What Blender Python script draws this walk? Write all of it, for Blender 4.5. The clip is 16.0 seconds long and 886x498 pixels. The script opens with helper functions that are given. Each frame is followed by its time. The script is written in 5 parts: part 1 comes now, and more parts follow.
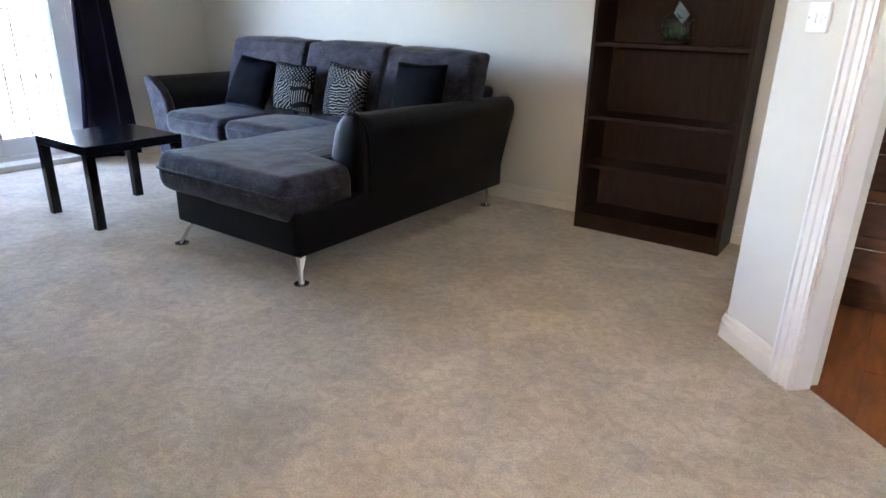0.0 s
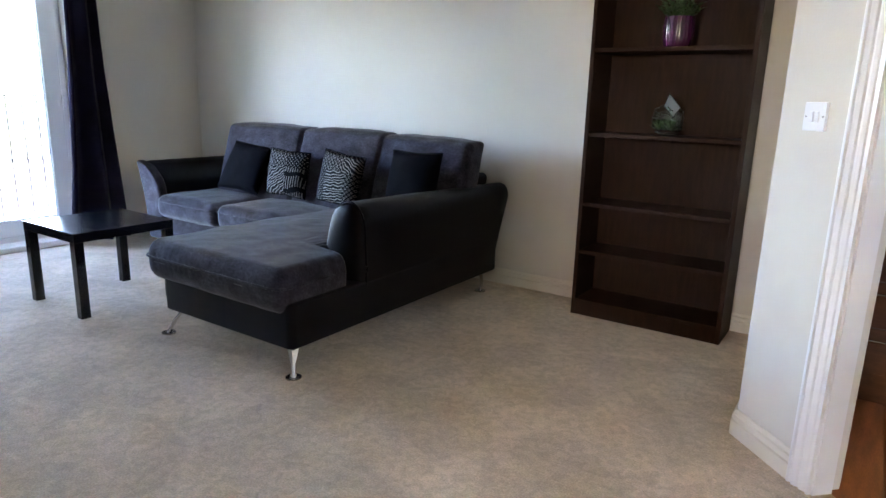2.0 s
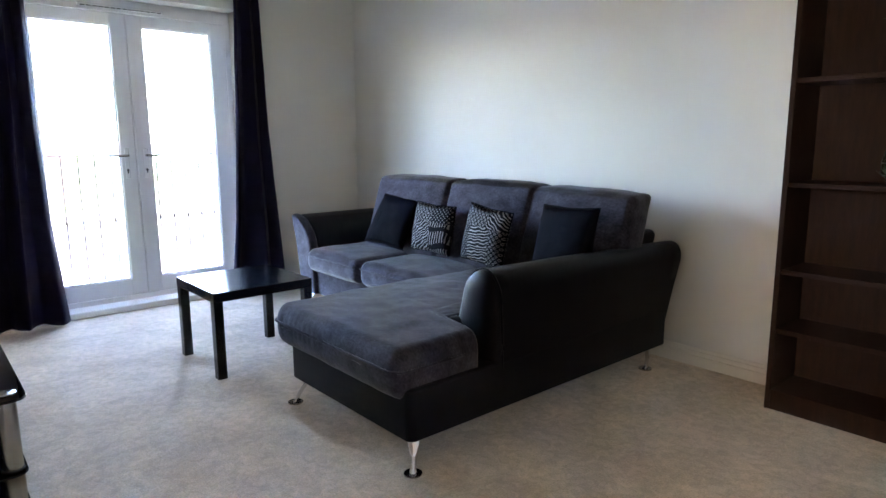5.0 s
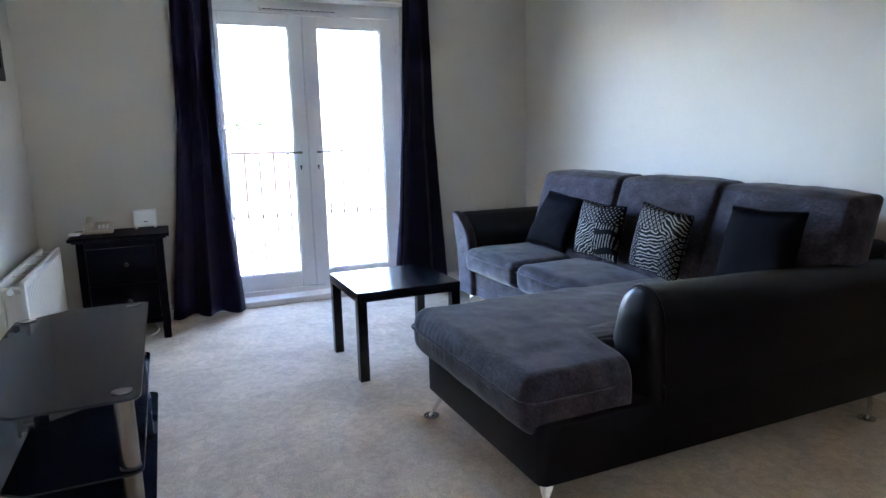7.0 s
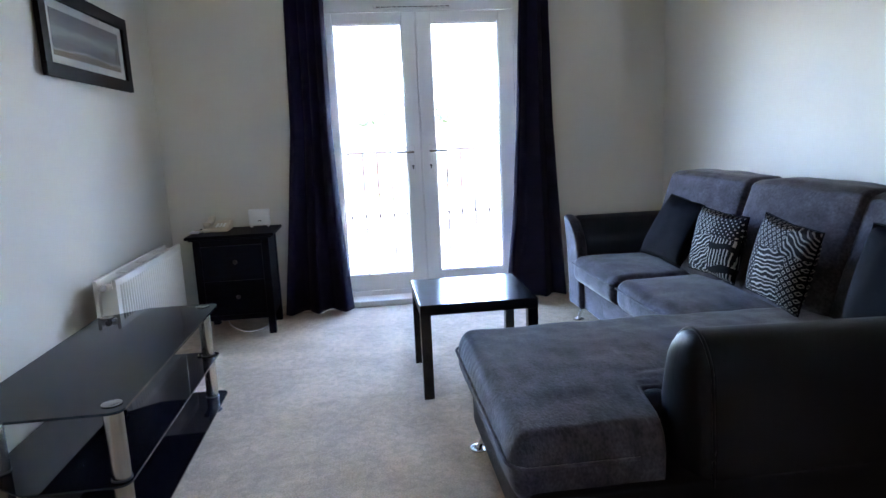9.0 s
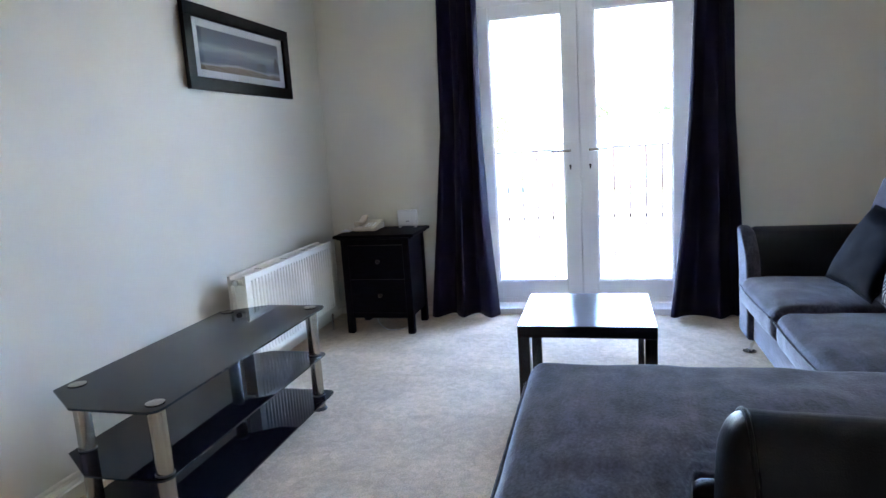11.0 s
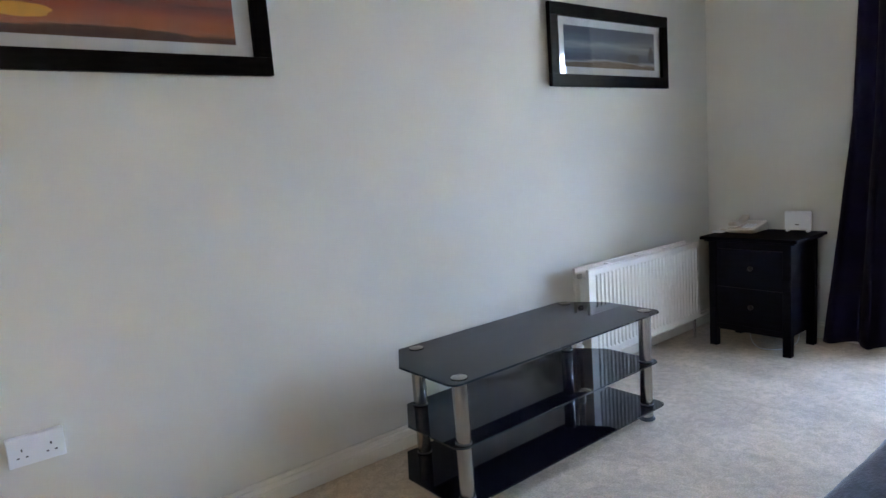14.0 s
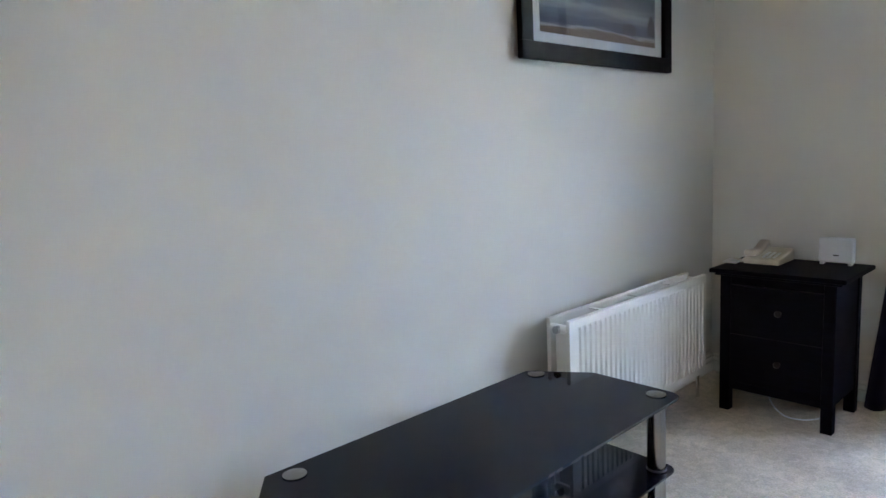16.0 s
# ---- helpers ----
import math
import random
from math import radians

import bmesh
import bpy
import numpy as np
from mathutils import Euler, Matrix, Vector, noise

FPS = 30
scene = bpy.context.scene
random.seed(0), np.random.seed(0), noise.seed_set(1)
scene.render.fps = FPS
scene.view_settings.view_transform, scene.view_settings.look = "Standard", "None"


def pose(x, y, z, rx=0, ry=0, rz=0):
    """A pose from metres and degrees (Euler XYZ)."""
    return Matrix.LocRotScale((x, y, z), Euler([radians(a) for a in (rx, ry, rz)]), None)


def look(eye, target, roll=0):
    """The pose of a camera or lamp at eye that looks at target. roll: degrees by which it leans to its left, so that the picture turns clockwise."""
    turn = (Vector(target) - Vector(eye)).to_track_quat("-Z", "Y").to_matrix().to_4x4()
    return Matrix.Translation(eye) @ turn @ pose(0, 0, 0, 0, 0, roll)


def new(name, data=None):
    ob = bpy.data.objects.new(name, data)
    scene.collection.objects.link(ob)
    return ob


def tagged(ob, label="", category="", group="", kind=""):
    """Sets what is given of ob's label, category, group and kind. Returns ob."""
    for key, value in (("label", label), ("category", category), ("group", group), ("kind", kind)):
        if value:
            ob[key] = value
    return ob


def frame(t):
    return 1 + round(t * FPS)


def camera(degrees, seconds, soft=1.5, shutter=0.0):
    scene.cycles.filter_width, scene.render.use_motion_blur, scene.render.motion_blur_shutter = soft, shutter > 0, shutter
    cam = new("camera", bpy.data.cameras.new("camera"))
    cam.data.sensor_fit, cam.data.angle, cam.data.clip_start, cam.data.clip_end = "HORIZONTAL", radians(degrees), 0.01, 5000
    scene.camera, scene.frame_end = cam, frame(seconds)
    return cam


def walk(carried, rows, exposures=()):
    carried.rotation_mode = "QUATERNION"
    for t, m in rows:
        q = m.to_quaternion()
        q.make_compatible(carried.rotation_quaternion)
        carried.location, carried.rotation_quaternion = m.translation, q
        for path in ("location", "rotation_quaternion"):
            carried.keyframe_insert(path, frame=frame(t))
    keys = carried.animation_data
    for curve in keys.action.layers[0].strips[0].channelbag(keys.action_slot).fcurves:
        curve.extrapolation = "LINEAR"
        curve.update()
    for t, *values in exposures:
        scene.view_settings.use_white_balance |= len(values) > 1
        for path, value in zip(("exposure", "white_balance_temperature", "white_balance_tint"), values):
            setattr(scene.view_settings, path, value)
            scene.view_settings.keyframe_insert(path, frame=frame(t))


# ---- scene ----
cam = camera(70.1, 16.0)
PATH = [
    (0, (0.033, 0.023, 1.124), (-1.046, 1.559, 0.433), 1.3),
    (0.5, (0.028, 0.012, 1.111), (-1.029, 1.537, 0.365), 1.3),
    (1, (0.013, 0.018, 1.122), (-1.048, 1.556, 0.408), 1.5),
    (1.5, (-0.011, 0.035, 1.142), (-1.081, 1.616, 0.545), 1.6),
    (2, (-0.052, 0.053, 1.164), (-1.139, 1.668, 0.704), 1.6),
    (2.5, (-0.078, 0.088, 1.166), (-1.166, 1.715, 0.756), 1.4),
    (3, (-0.103, 0.165, 1.173), (-1.202, 1.789, 0.782), 1.3),
    (3.5, (-0.139, 0.24, 1.178), (-1.262, 1.856, 0.821), 1.0),
    (4, (-0.215, 0.313, 1.179), (-1.346, 1.925, 0.831), 0.8),
    (4.5, (-0.251, 0.376, 1.179), (-1.507, 1.894, 0.834), 0.3),
    (5, (-0.249, 0.46, 1.2), (-1.747, 1.742, 0.862), -0.4),
    (5.2, (-0.251, 0.491, 1.198), (-1.838, 1.661, 0.863), -0.7),
    (7.3, (-0.457, 0.852, 1.178), (-2.287, 1.580, 0.836), -1.7),
    (7.6, (-0.470, 0.940, 1.176), (-2.337, 1.572, 0.836), -2.1),
    (8, (-0.460, 1.066, 1.194), (-2.371, 1.546, 0.853), -2.3),
    (8.2, (-0.466, 1.121, 1.198), (-2.386, 1.564, 0.855), -2.4),
    (10.3, (-0.722, 1.789, 1.217), (-2.673, 1.514, 0.874), -3.0),
    (10.5, (-0.741, 1.836, 1.217), (-2.682, 1.493, 0.878), -3.2),
    (11, (-0.823, 1.929, 1.219), (-2.733, 1.439, 0.886), -3.6),
    (11.5, (-0.934, 2.036, 1.211), (-2.78, 1.336, 0.888), -3.6),
    (12, (-0.975, 2.185, 1.226), (-2.688, 1.204, 0.908), -4.1),
    (12.5, (-1.009, 2.278, 1.239), (-2.562, 1.054, 0.939), -5.0),
    (13, (-1.016, 2.312, 1.241), (-2.412, 0.907, 0.963), -5.0),
    (13.5, (-1.013, 2.294, 1.244), (-2.282, 0.774, 0.966), -4.8),
    (14, (-1.073, 2.189, 1.22), (-2.305, 0.638, 0.943), -4.3),
    (14.5, (-1.228, 2.028, 1.202), (-2.472, 0.489, 0.918), -4.0),
    (15, (-1.419, 1.884, 1.181), (-2.664, 0.344, 0.899), -3.8),
    (15.5, (-1.64, 1.726, 1.189), (-2.876, 0.179, 0.908), -3.6),
    (16, (-1.805, 1.508, 1.214), (-3.134, 0.041, 0.931), -3.0),
]
EXPOSURES = [(0, 6.42, 7400, 20), (1.5, 6.26, 7350, 20), (3.5, 6.34, 7250, 20), (4.5, 6.39, 7250, 20), (8.0, 6.09, 6800, 20), (11.0, 6.44, 6960, 20), (12.0, 6.36, 7010, 20), (13.0, 6.06, 7160, 20), (13.5, 5.96, 7260, 20), (14.0, 6.26, 7210, 20), (14.5, 6.19, 7160, 20), (15.0, 5.81, 7310, 20), (15.5, 6.14, 7360, 20), (16, 6.24, 7310, 20)]
walk(cam, [(t, look(eye, target, roll)) for t, eye, target, roll in PATH], EXPOSURES)

# ---- light ----
SUN_DIR = Vector((-0.04, -0.66, -0.75)).normalized()
world = bpy.data.worlds.new("sky")
scene.world = world
world.use_nodes = True
wn = world.node_tree.nodes
sky = wn.new("ShaderNodeTexSky")
sky.sky_type = "NISHITA"
sky.sun_disc = False
sky.dust_density, sky.ozone_density, sky.air_density = 0.3, 6.0, 1.0
sky.sun_elevation = math.asin(-SUN_DIR.z)
sky.sun_rotation = math.atan2(-SUN_DIR.x, -SUN_DIR.y)
world.node_tree.links.new(sky.outputs[0], wn["Background"].inputs[0])
wn["Background"].inputs[1].default_value = 0.15

sun_data = bpy.data.lights.new("sun", "SUN")
sun_data.energy, sun_data.angle, sun_data.color = 4.0, radians(0.5), (1.0, 0.95, 0.88)
sun = new("sun", sun_data)
sun.matrix_world = look((-8, 6, 9), Vector((-8, 6, 9)) + SUN_DIR)


def area_lamp(name, where, target, wide, high, watts, colour):
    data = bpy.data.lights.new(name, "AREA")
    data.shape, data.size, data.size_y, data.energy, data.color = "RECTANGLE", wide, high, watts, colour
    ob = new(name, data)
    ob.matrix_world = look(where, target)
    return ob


# the french doors let the sky in; warm fill lamps are added at unseen hall and kitchen windows
sky_opening = area_lamp("sky_opening", (-5.38, 1.797, 1.12), (0, 1.797, 1.12), 1.50, 2.12, 1, (1, 1, 1))
sky_opening.data.cycles.is_portal = True
area_lamp("fill_lamp_kitchen", (2.56, 2.60, 1.60), (0, 2.30, 1.0), 0.5, 0.6, 0.05, (1.0, 0.82, 0.64))
area_lamp("fill_lamp_hall", (-0.5, -2.56, 1.6), (-1.2, 3.6, 1.2), 0.5, 0.7, 0.21, (1.0, 0.80, 0.58)).data.spread = radians(100)


# ---- materials ----
def mat(name, colour, rough=0.5, metal=0.0, vary=0.12, scale=4.0, grain=0.0, grain_scale=200.0, bump=0.0, bump_scale=200.0,
        sheen=0.0, coat=0.0, spec=0.5, stretch=(1, 1, 1), colour2=None, rough_vary=0.0, coords="Object", detail=4.0):
    """A principled material: a colour with broad blotches and fine grain, with fine relief."""
    m = bpy.data.materials.new(name)
    m.use_nodes = True
    nt = m.node_tree
    b = nt.nodes["Principled BSDF"]
    tc = nt.nodes.new("ShaderNodeTexCoord")
    mp = nt.nodes.new("ShaderNodeMapping")
    mp.inputs["Scale"].default_value = stretch
    nt.links.new(tc.outputs[coords], mp.inputs[0])

    def tex(s, d):
        n = nt.nodes.new("ShaderNodeTexNoise")
        n.inputs["Scale"].default_value, n.inputs["Detail"].default_value = s, d
        nt.links.new(mp.outputs[0], n.inputs["Vector"])
        return n
    c2 = colour2 or tuple(c * (1 - vary * 2) for c in colour)
    c1 = colour if colour2 else tuple(min(1, c * (1 + vary)) for c in colour)
    broad = tex(scale, detail)
    ramp = nt.nodes.new("ShaderNodeValToRGB")
    ramp.color_ramp.elements[0].position, ramp.color_ramp.elements[1].position = 0.32, 0.68
    ramp.color_ramp.elements[0].color, ramp.color_ramp.elements[1].color = (*c2, 1), (*c1, 1)
    nt.links.new(broad.outputs["Fac"], ramp.inputs[0])
    out = ramp.outputs[0]
    if grain:
        fine = tex(grain_scale, 2)
        mr = nt.nodes.new("ShaderNodeMapRange")
        mr.inputs[1].default_value, mr.inputs[2].default_value = 0.3, 0.7
        mr.inputs[3].default_value, mr.inputs[4].default_value = 1 - grain, 1 + grain
        nt.links.new(fine.outputs["Fac"], mr.inputs[0])
        mix = nt.nodes.new("ShaderNodeMix")
        mix.data_type, mix.blend_type = "RGBA", "MULTIPLY"
        mix.inputs[0].default_value = 1
        nt.links.new(out, mix.inputs[6])
        nt.links.new(mr.outputs[0], mix.inputs[7])
        out = mix.outputs[2]
    nt.links.new(out, b.inputs["Base Color"])
    b.inputs["Roughness"].default_value, b.inputs["Metallic"].default_value = rough, metal
    if rough_vary:
        mr = nt.nodes.new("ShaderNodeMapRange")
        mr.inputs[3].default_value, mr.inputs[4].default_value = rough - rough_vary, rough + rough_vary
        nt.links.new(broad.outputs["Fac"], mr.inputs[0])
        nt.links.new(mr.outputs[0], b.inputs["Roughness"])
    b.inputs["Specular IOR Level"].default_value = spec
    if sheen:
        b.inputs["Sheen Weight"].default_value, b.inputs["Sheen Roughness"].default_value = sheen, 0.4
    if coat:
        b.inputs["Coat Weight"].default_value, b.inputs["Coat Roughness"].default_value = coat, 0.08
    if bump:
        n = tex(bump_scale, 3)
        bp = nt.nodes.new("ShaderNodeBump")
        bp.inputs["Strength"].default_value, bp.inputs["Distance"].default_value = bump, 0.004
        nt.links.new(n.outputs["Fac"], bp.inputs["Height"])
        nt.links.new(bp.outputs[0], b.inputs["Normal"])
    return m


def carpet_material():
    """Cut pile: tufts of a few millimetres, small clumps, and broad patches where feet and the cleaner have laid the pile over."""
    m = bpy.data.materials.new("beige_carpet")
    m.use_nodes = True
    nt = m.node_tree
    b = nt.nodes["Principled BSDF"]
    tc = nt.nodes.new("ShaderNodeTexCoord")

    def layer(scale, detail, lo, hi, low, high, warp=0.0):
        n = nt.nodes.new("ShaderNodeTexNoise")
        n.inputs["Scale"].default_value, n.inputs["Detail"].default_value, n.inputs["Distortion"].default_value = scale, detail, warp
        nt.links.new(tc.outputs["Object"], n.inputs["Vector"])
        r = nt.nodes.new("ShaderNodeMapRange")
        for i, v in enumerate((lo, hi, low, high)):
            r.inputs[i + 1].default_value = v
        nt.links.new(n.outputs["Fac"], r.inputs[0])
        return n.outputs["Fac"], r.outputs[0]

    def times(x, y):
        n = nt.nodes.new("ShaderNodeMath")
        n.operation = "MULTIPLY"
        nt.links.new(x, n.inputs[0])
        nt.links.new(y, n.inputs[1])
        return n.outputs[0]
    tread_raw, tread = layer(3.0, 7, 0.42, 0.60, 0.88, 1.06, 0.9)
    clump_raw, clump = layer(27, 5, 0.34, 0.66, 0.87, 1.11, 0.9)
    tuft_raw, tuft = layer(150, 3, 0.3, 0.7, 0.84, 1.15)
    shade = times(times(tread, clump), tuft)
    mix = nt.nodes.new("ShaderNodeMix")
    mix.data_type, mix.blend_type = "RGBA", "MULTIPLY"
    mix.inputs[0].default_value = 1
    mix.inputs[6].default_value = (0.60, 0.480, 0.355, 1)
    nt.links.new(shade, mix.inputs[7])
    nt.links.new(mix.outputs[2], b.inputs["Base Color"])
    b.inputs["Roughness"].default_value, b.inputs["Specular IOR Level"].default_value = 0.95, 0.08
    b.inputs["Sheen Weight"].default_value, b.inputs["Sheen Roughness"].default_value = 0.2, 0.4
    height = nt.nodes.new("ShaderNodeMath")
    height.operation = "MULTIPLY_ADD"
    nt.links.new(clump_raw, height.inputs[0])
    height.inputs[1].default_value = 0.8
    nt.links.new(tuft_raw, height.inputs[2])
    bp = nt.nodes.new("ShaderNodeBump")
    bp.inputs["Strength"].default_value, bp.inputs["Distance"].default_value = 0.7, 0.004
    nt.links.new(height.outputs[0], bp.inputs["Height"])
    nt.links.new(bp.outputs[0], b.inputs["Normal"])
    return m


WALL = mat("cream_wall_paint", (0.66, 0.622, 0.545), 0.75, vary=0.02, scale=1.2, bump=0.12, bump_scale=140, spec=0.3)
CEIL = mat("white_ceiling_paint", (0.82, 0.80, 0.765), 0.85, vary=0.02, scale=1.5, bump=0.1, bump_scale=90, spec=0.2)
GLOSS = mat("white_gloss_paint", (0.76, 0.75, 0.725), 0.28, vary=0.02, scale=3, bump=0.05, bump_scale=60)
SKIRT = mat("cream_gloss_paint", (0.76, 0.71, 0.61), 0.3, vary=0.03, scale=3, bump=0.05, bump_scale=60)
UPVC = mat("white_upvc", (0.78, 0.78, 0.78), 0.25, vary=0.015, scale=4)
CARPET = carpet_material()
LEATHER = mat("black_faux_leather", (0.0040, 0.0034, 0.0062), 0.42, vary=0.2, scale=6, bump=0.25, bump_scale=320, spec=0.15, rough_vary=0.08)
VELVET = mat("grey_velvet", (0.056, 0.050, 0.063), 0.9, scale=13, grain=0.31, grain_scale=78, bump=0.4, bump_scale=110, sheen=0.3, spec=0.06, detail=9, stretch=(0.8, 1.5, 1.2), colour2=(0.024, 0.0205, 0.0255))
BLACKCLOTH = mat("black_cotton", (0.0022, 0.0024, 0.0045), 0.85, vary=0.2, scale=12, bump=0.5, bump_scale=300, spec=0.05)
CURTAIN = mat("dark_navy_curtain_cloth", (0.009, 0.0062, 0.026), 0.8, vary=0.15, scale=8, bump=0.3, bump_scale=500, sheen=0.06, spec=0.15)
LACK = mat("black_brown_lacquer", (0.006, 0.0055, 0.007), 0.16, vary=0.15, scale=14, stretch=(1, 9, 1), bump=0.04, bump_scale=90, rough_vary=0.05)
STAIN = mat("black_stained_wood", (0.0030, 0.0034, 0.0080), 0.55, vary=0.2, scale=10, stretch=(1, 1, 6), bump=0.08, bump_scale=120, spec=0.07)
BOOKWOOD = mat("dark_brown_wood_veneer", (0.027, 0.0118, 0.0066), 0.5, vary=0.12, scale=8, stretch=(7, 7, 0.8), grain=0.15, grain_scale=60, bump=0.06, bump_scale=110, spec=0.12)
CHROME = mat("polished_chrome", (0.75, 0.75, 0.76), 0.10, 1.0, vary=0.03, scale=20, rough_vary=0.03)
BRUSHED = mat("brushed_steel", (0.38, 0.355, 0.32), 0.24, 1.0, vary=0.05, scale=60, stretch=(1, 1, 0.05), rough_vary=0.05)
BLACKGLASS = mat("black_glass", (0.004, 0.004, 0.006), 0.03, vary=0.05, scale=3, spec=0.13, rough_vary=0.01)
GLASSEDGE = mat("polished_glass_edge", (0.025, 0.03, 0.033), 0.06, vary=0.1, scale=20)
BLACKPLASTIC = mat("black_plastic", (0.012, 0.012, 0.013), 0.4, vary=0.1, scale=20)
RADWHITE = mat("white_radiator_enamel", (0.76, 0.72, 0.64), 0.32, vary=0.02, scale=5)
WHITEPLASTIC = mat("white_plastic", (0.78, 0.78, 0.78), 0.35, vary=0.02, scale=10)
DARKSLOT = mat("dark_slot", (0.02, 0.02, 0.02), 0.6, vary=0.1)
CREAMPLASTIC = mat("cream_plastic", (0.54, 0.46, 0.35), 0.4, vary=0.04, scale=10)
FRAMEBLACK = mat("black_brown_frame_wood", (0.006, 0.0045, 0.004), 0.5, vary=0.2, scale=12, stretch=(1, 6, 6), bump=0.05, bump_scale=100, spec=0.08)
MOUNT = mat("white_mount_board", (0.74, 0.75, 0.76), 0.8, vary=0.015, scale=20, spec=0.2)
POT = mat("purple_glazed_ceramic", (0.055, 0.007, 0.043), 0.16, vary=0.2, scale=12, coat=0.3)
TREELEAF = mat("pale_green_tree_leaf", (0.10, 0.13, 0.07), 0.6, vary=0.2, scale=0.5)
# house panes: the sky's reflection is put into the pale base colour
PANE = mat("painted_sky_reflection_pane", (0.30, 0.34, 0.38), 0.15, vary=0.1, scale=1)
LEAF = mat("dark_green_leaf", (0.035, 0.075, 0.022), 0.4, vary=0.35, scale=30)
SOIL = mat("dark_soil", (0.03, 0.02, 0.015), 0.9, vary=0.3, scale=60, bump=0.8, bump_scale=120)
LEAD = mat("dark_metal_came", (0.05, 0.045, 0.04), 0.4, 0.8, vary=0.2, scale=40)
KWOOD = mat("brown_kitchen_front", (0.17, 0.065, 0.028), 0.4, vary=0.15, scale=6, stretch=(1, 1, 6), grain=0.12, grain_scale=50, bump=0.05, bump_scale=90)
KFLOOR = mat("orange_oak_laminate", (0.36, 0.115, 0.036), 0.3, vary=0.16, scale=5, stretch=(6, 1, 1), grain=0.16, grain_scale=50, bump=0.05, bump_scale=70)
WORKTOP = mat("grey_laminate_worktop", (0.10, 0.09, 0.085), 0.35, vary=0.3, scale=60)
IRON = mat("black_painted_iron", (0.02, 0.02, 0.022), 0.4, vary=0.2, scale=20)
ASPHALT = mat("asphalt", (0.10, 0.10, 0.10), 0.9, vary=0.2, scale=0.5, grain=0.2, grain_scale=30)
GRASS = mat("grass", (0.09, 0.13, 0.05), 0.9, vary=0.3, scale=0.3, grain=0.3, grain_scale=10)
BRICK = mat("red_brick", (0.36, 0.17, 0.12), 0.85, vary=0.15, scale=1.5, grain=0.2, grain_scale=12)
ROOF = mat("grey_roof_tile", (0.13, 0.11, 0.11), 0.8, vary=0.2, scale=2, grain=0.2, grain_scale=12)
CARBLUE = mat("pale_blue_car_paint", (0.22, 0.36, 0.52), 0.25, vary=0.03, scale=2, coat=0.8)
CARPURPLE = mat("lilac_grey_car_paint", (0.30, 0.27, 0.40), 0.25, vary=0.03, scale=2, coat=0.8)
RUBBER = mat("black_rubber", (0.02, 0.02, 0.02), 0.8, vary=0.2, scale=20)
BARK = mat("brown_bark", (0.10, 0.07, 0.05), 0.9, vary=0.3, scale=5, bump=0.8, bump_scale=30)
EXTWALL = mat("pale_render_outside", (0.55, 0.50, 0.44), 0.85, vary=0.1, scale=3, bump=0.3, bump_scale=60)


def glass_material(name, tint=(1, 1, 1), rough=0.0):
    m = bpy.data.materials.new(name)
    m.use_nodes = True
    b = m.node_tree.nodes["Principled BSDF"]
    b.inputs["Base Color"].default_value = (*tint, 1)
    b.inputs["Roughness"].default_value = rough
    b.inputs["Transmission Weight"].default_value = 1
    b.inputs["IOR"].default_value = 1.45
    return m


GLASS = glass_material("clear_glass")
GREENGLASS = glass_material("greenish_glass", (0.86, 0.95, 0.90))
FROSTGLASS = glass_material("frosted_glass", (0.86, 0.95, 0.90), 0.42)
PICGLASS = glass_material("picture_glass")


def picture_material(name, sky_low, sky_high, band, ground, streak):
    """A painted landscape: sky over a horizon, with brushed streaks. Coordinates in the picture's own plane."""
    m = bpy.data.materials.new(name)
    m.use_nodes = True
    nt = m.node_tree
    b = nt.nodes["Principled BSDF"]
    b.inputs["Roughness"].default_value = 0.6
    tc = nt.nodes.new("ShaderNodeTexCoord")
    sep = nt.nodes.new("ShaderNodeSeparateXYZ")
    nt.links.new(tc.outputs["Generated"], sep.inputs[0])
    mp = nt.nodes.new("ShaderNodeMapping")
    mp.inputs["Scale"].default_value = (2.2, 1, 5.5)
    nt.links.new(tc.outputs["Generated"], mp.inputs[0])
    no = nt.nodes.new("ShaderNodeTexNoise")
    no.inputs["Scale"].default_value, no.inputs["Detail"].default_value, no.inputs["Distortion"].default_value = 1.6, 5, 0.8
    nt.links.new(mp.outputs[0], no.inputs["Vector"])
    ma = nt.nodes.new("ShaderNodeMath")
    ma.operation = "MULTIPLY_ADD"
    ma.inputs[1].default_value = 0.27
    nt.links.new(no.outputs["Fac"], ma.inputs[0])
    nt.links.new(sep.outputs[2], ma.inputs[2])
    ramp = nt.nodes.new("ShaderNodeValToRGB")
    cr = ramp.color_ramp
    stops = [(0.10, ground), (0.24, ground), (0.29, streak), (0.33, band), (0.42, band), (0.55, sky_low), (0.70, sky_high), (0.80, sky_low), (1.0, band)]
    cr.elements[0].position, cr.elements[0].color = stops[0][0], (*stops[0][1], 1)
    cr.elements[1].position, cr.elements[1].color = stops[-1][0], (*stops[-1][1], 1)
    for p, c in stops[1:-1]:
        e = cr.elements.new(p)
        e.color = (*c, 1)
    nt.links.new(ma.outputs[0], ramp.inputs[0])
    out = ramp.outputs[0]
    nt.links.new(out, b.inputs["Base Color"])
    return m


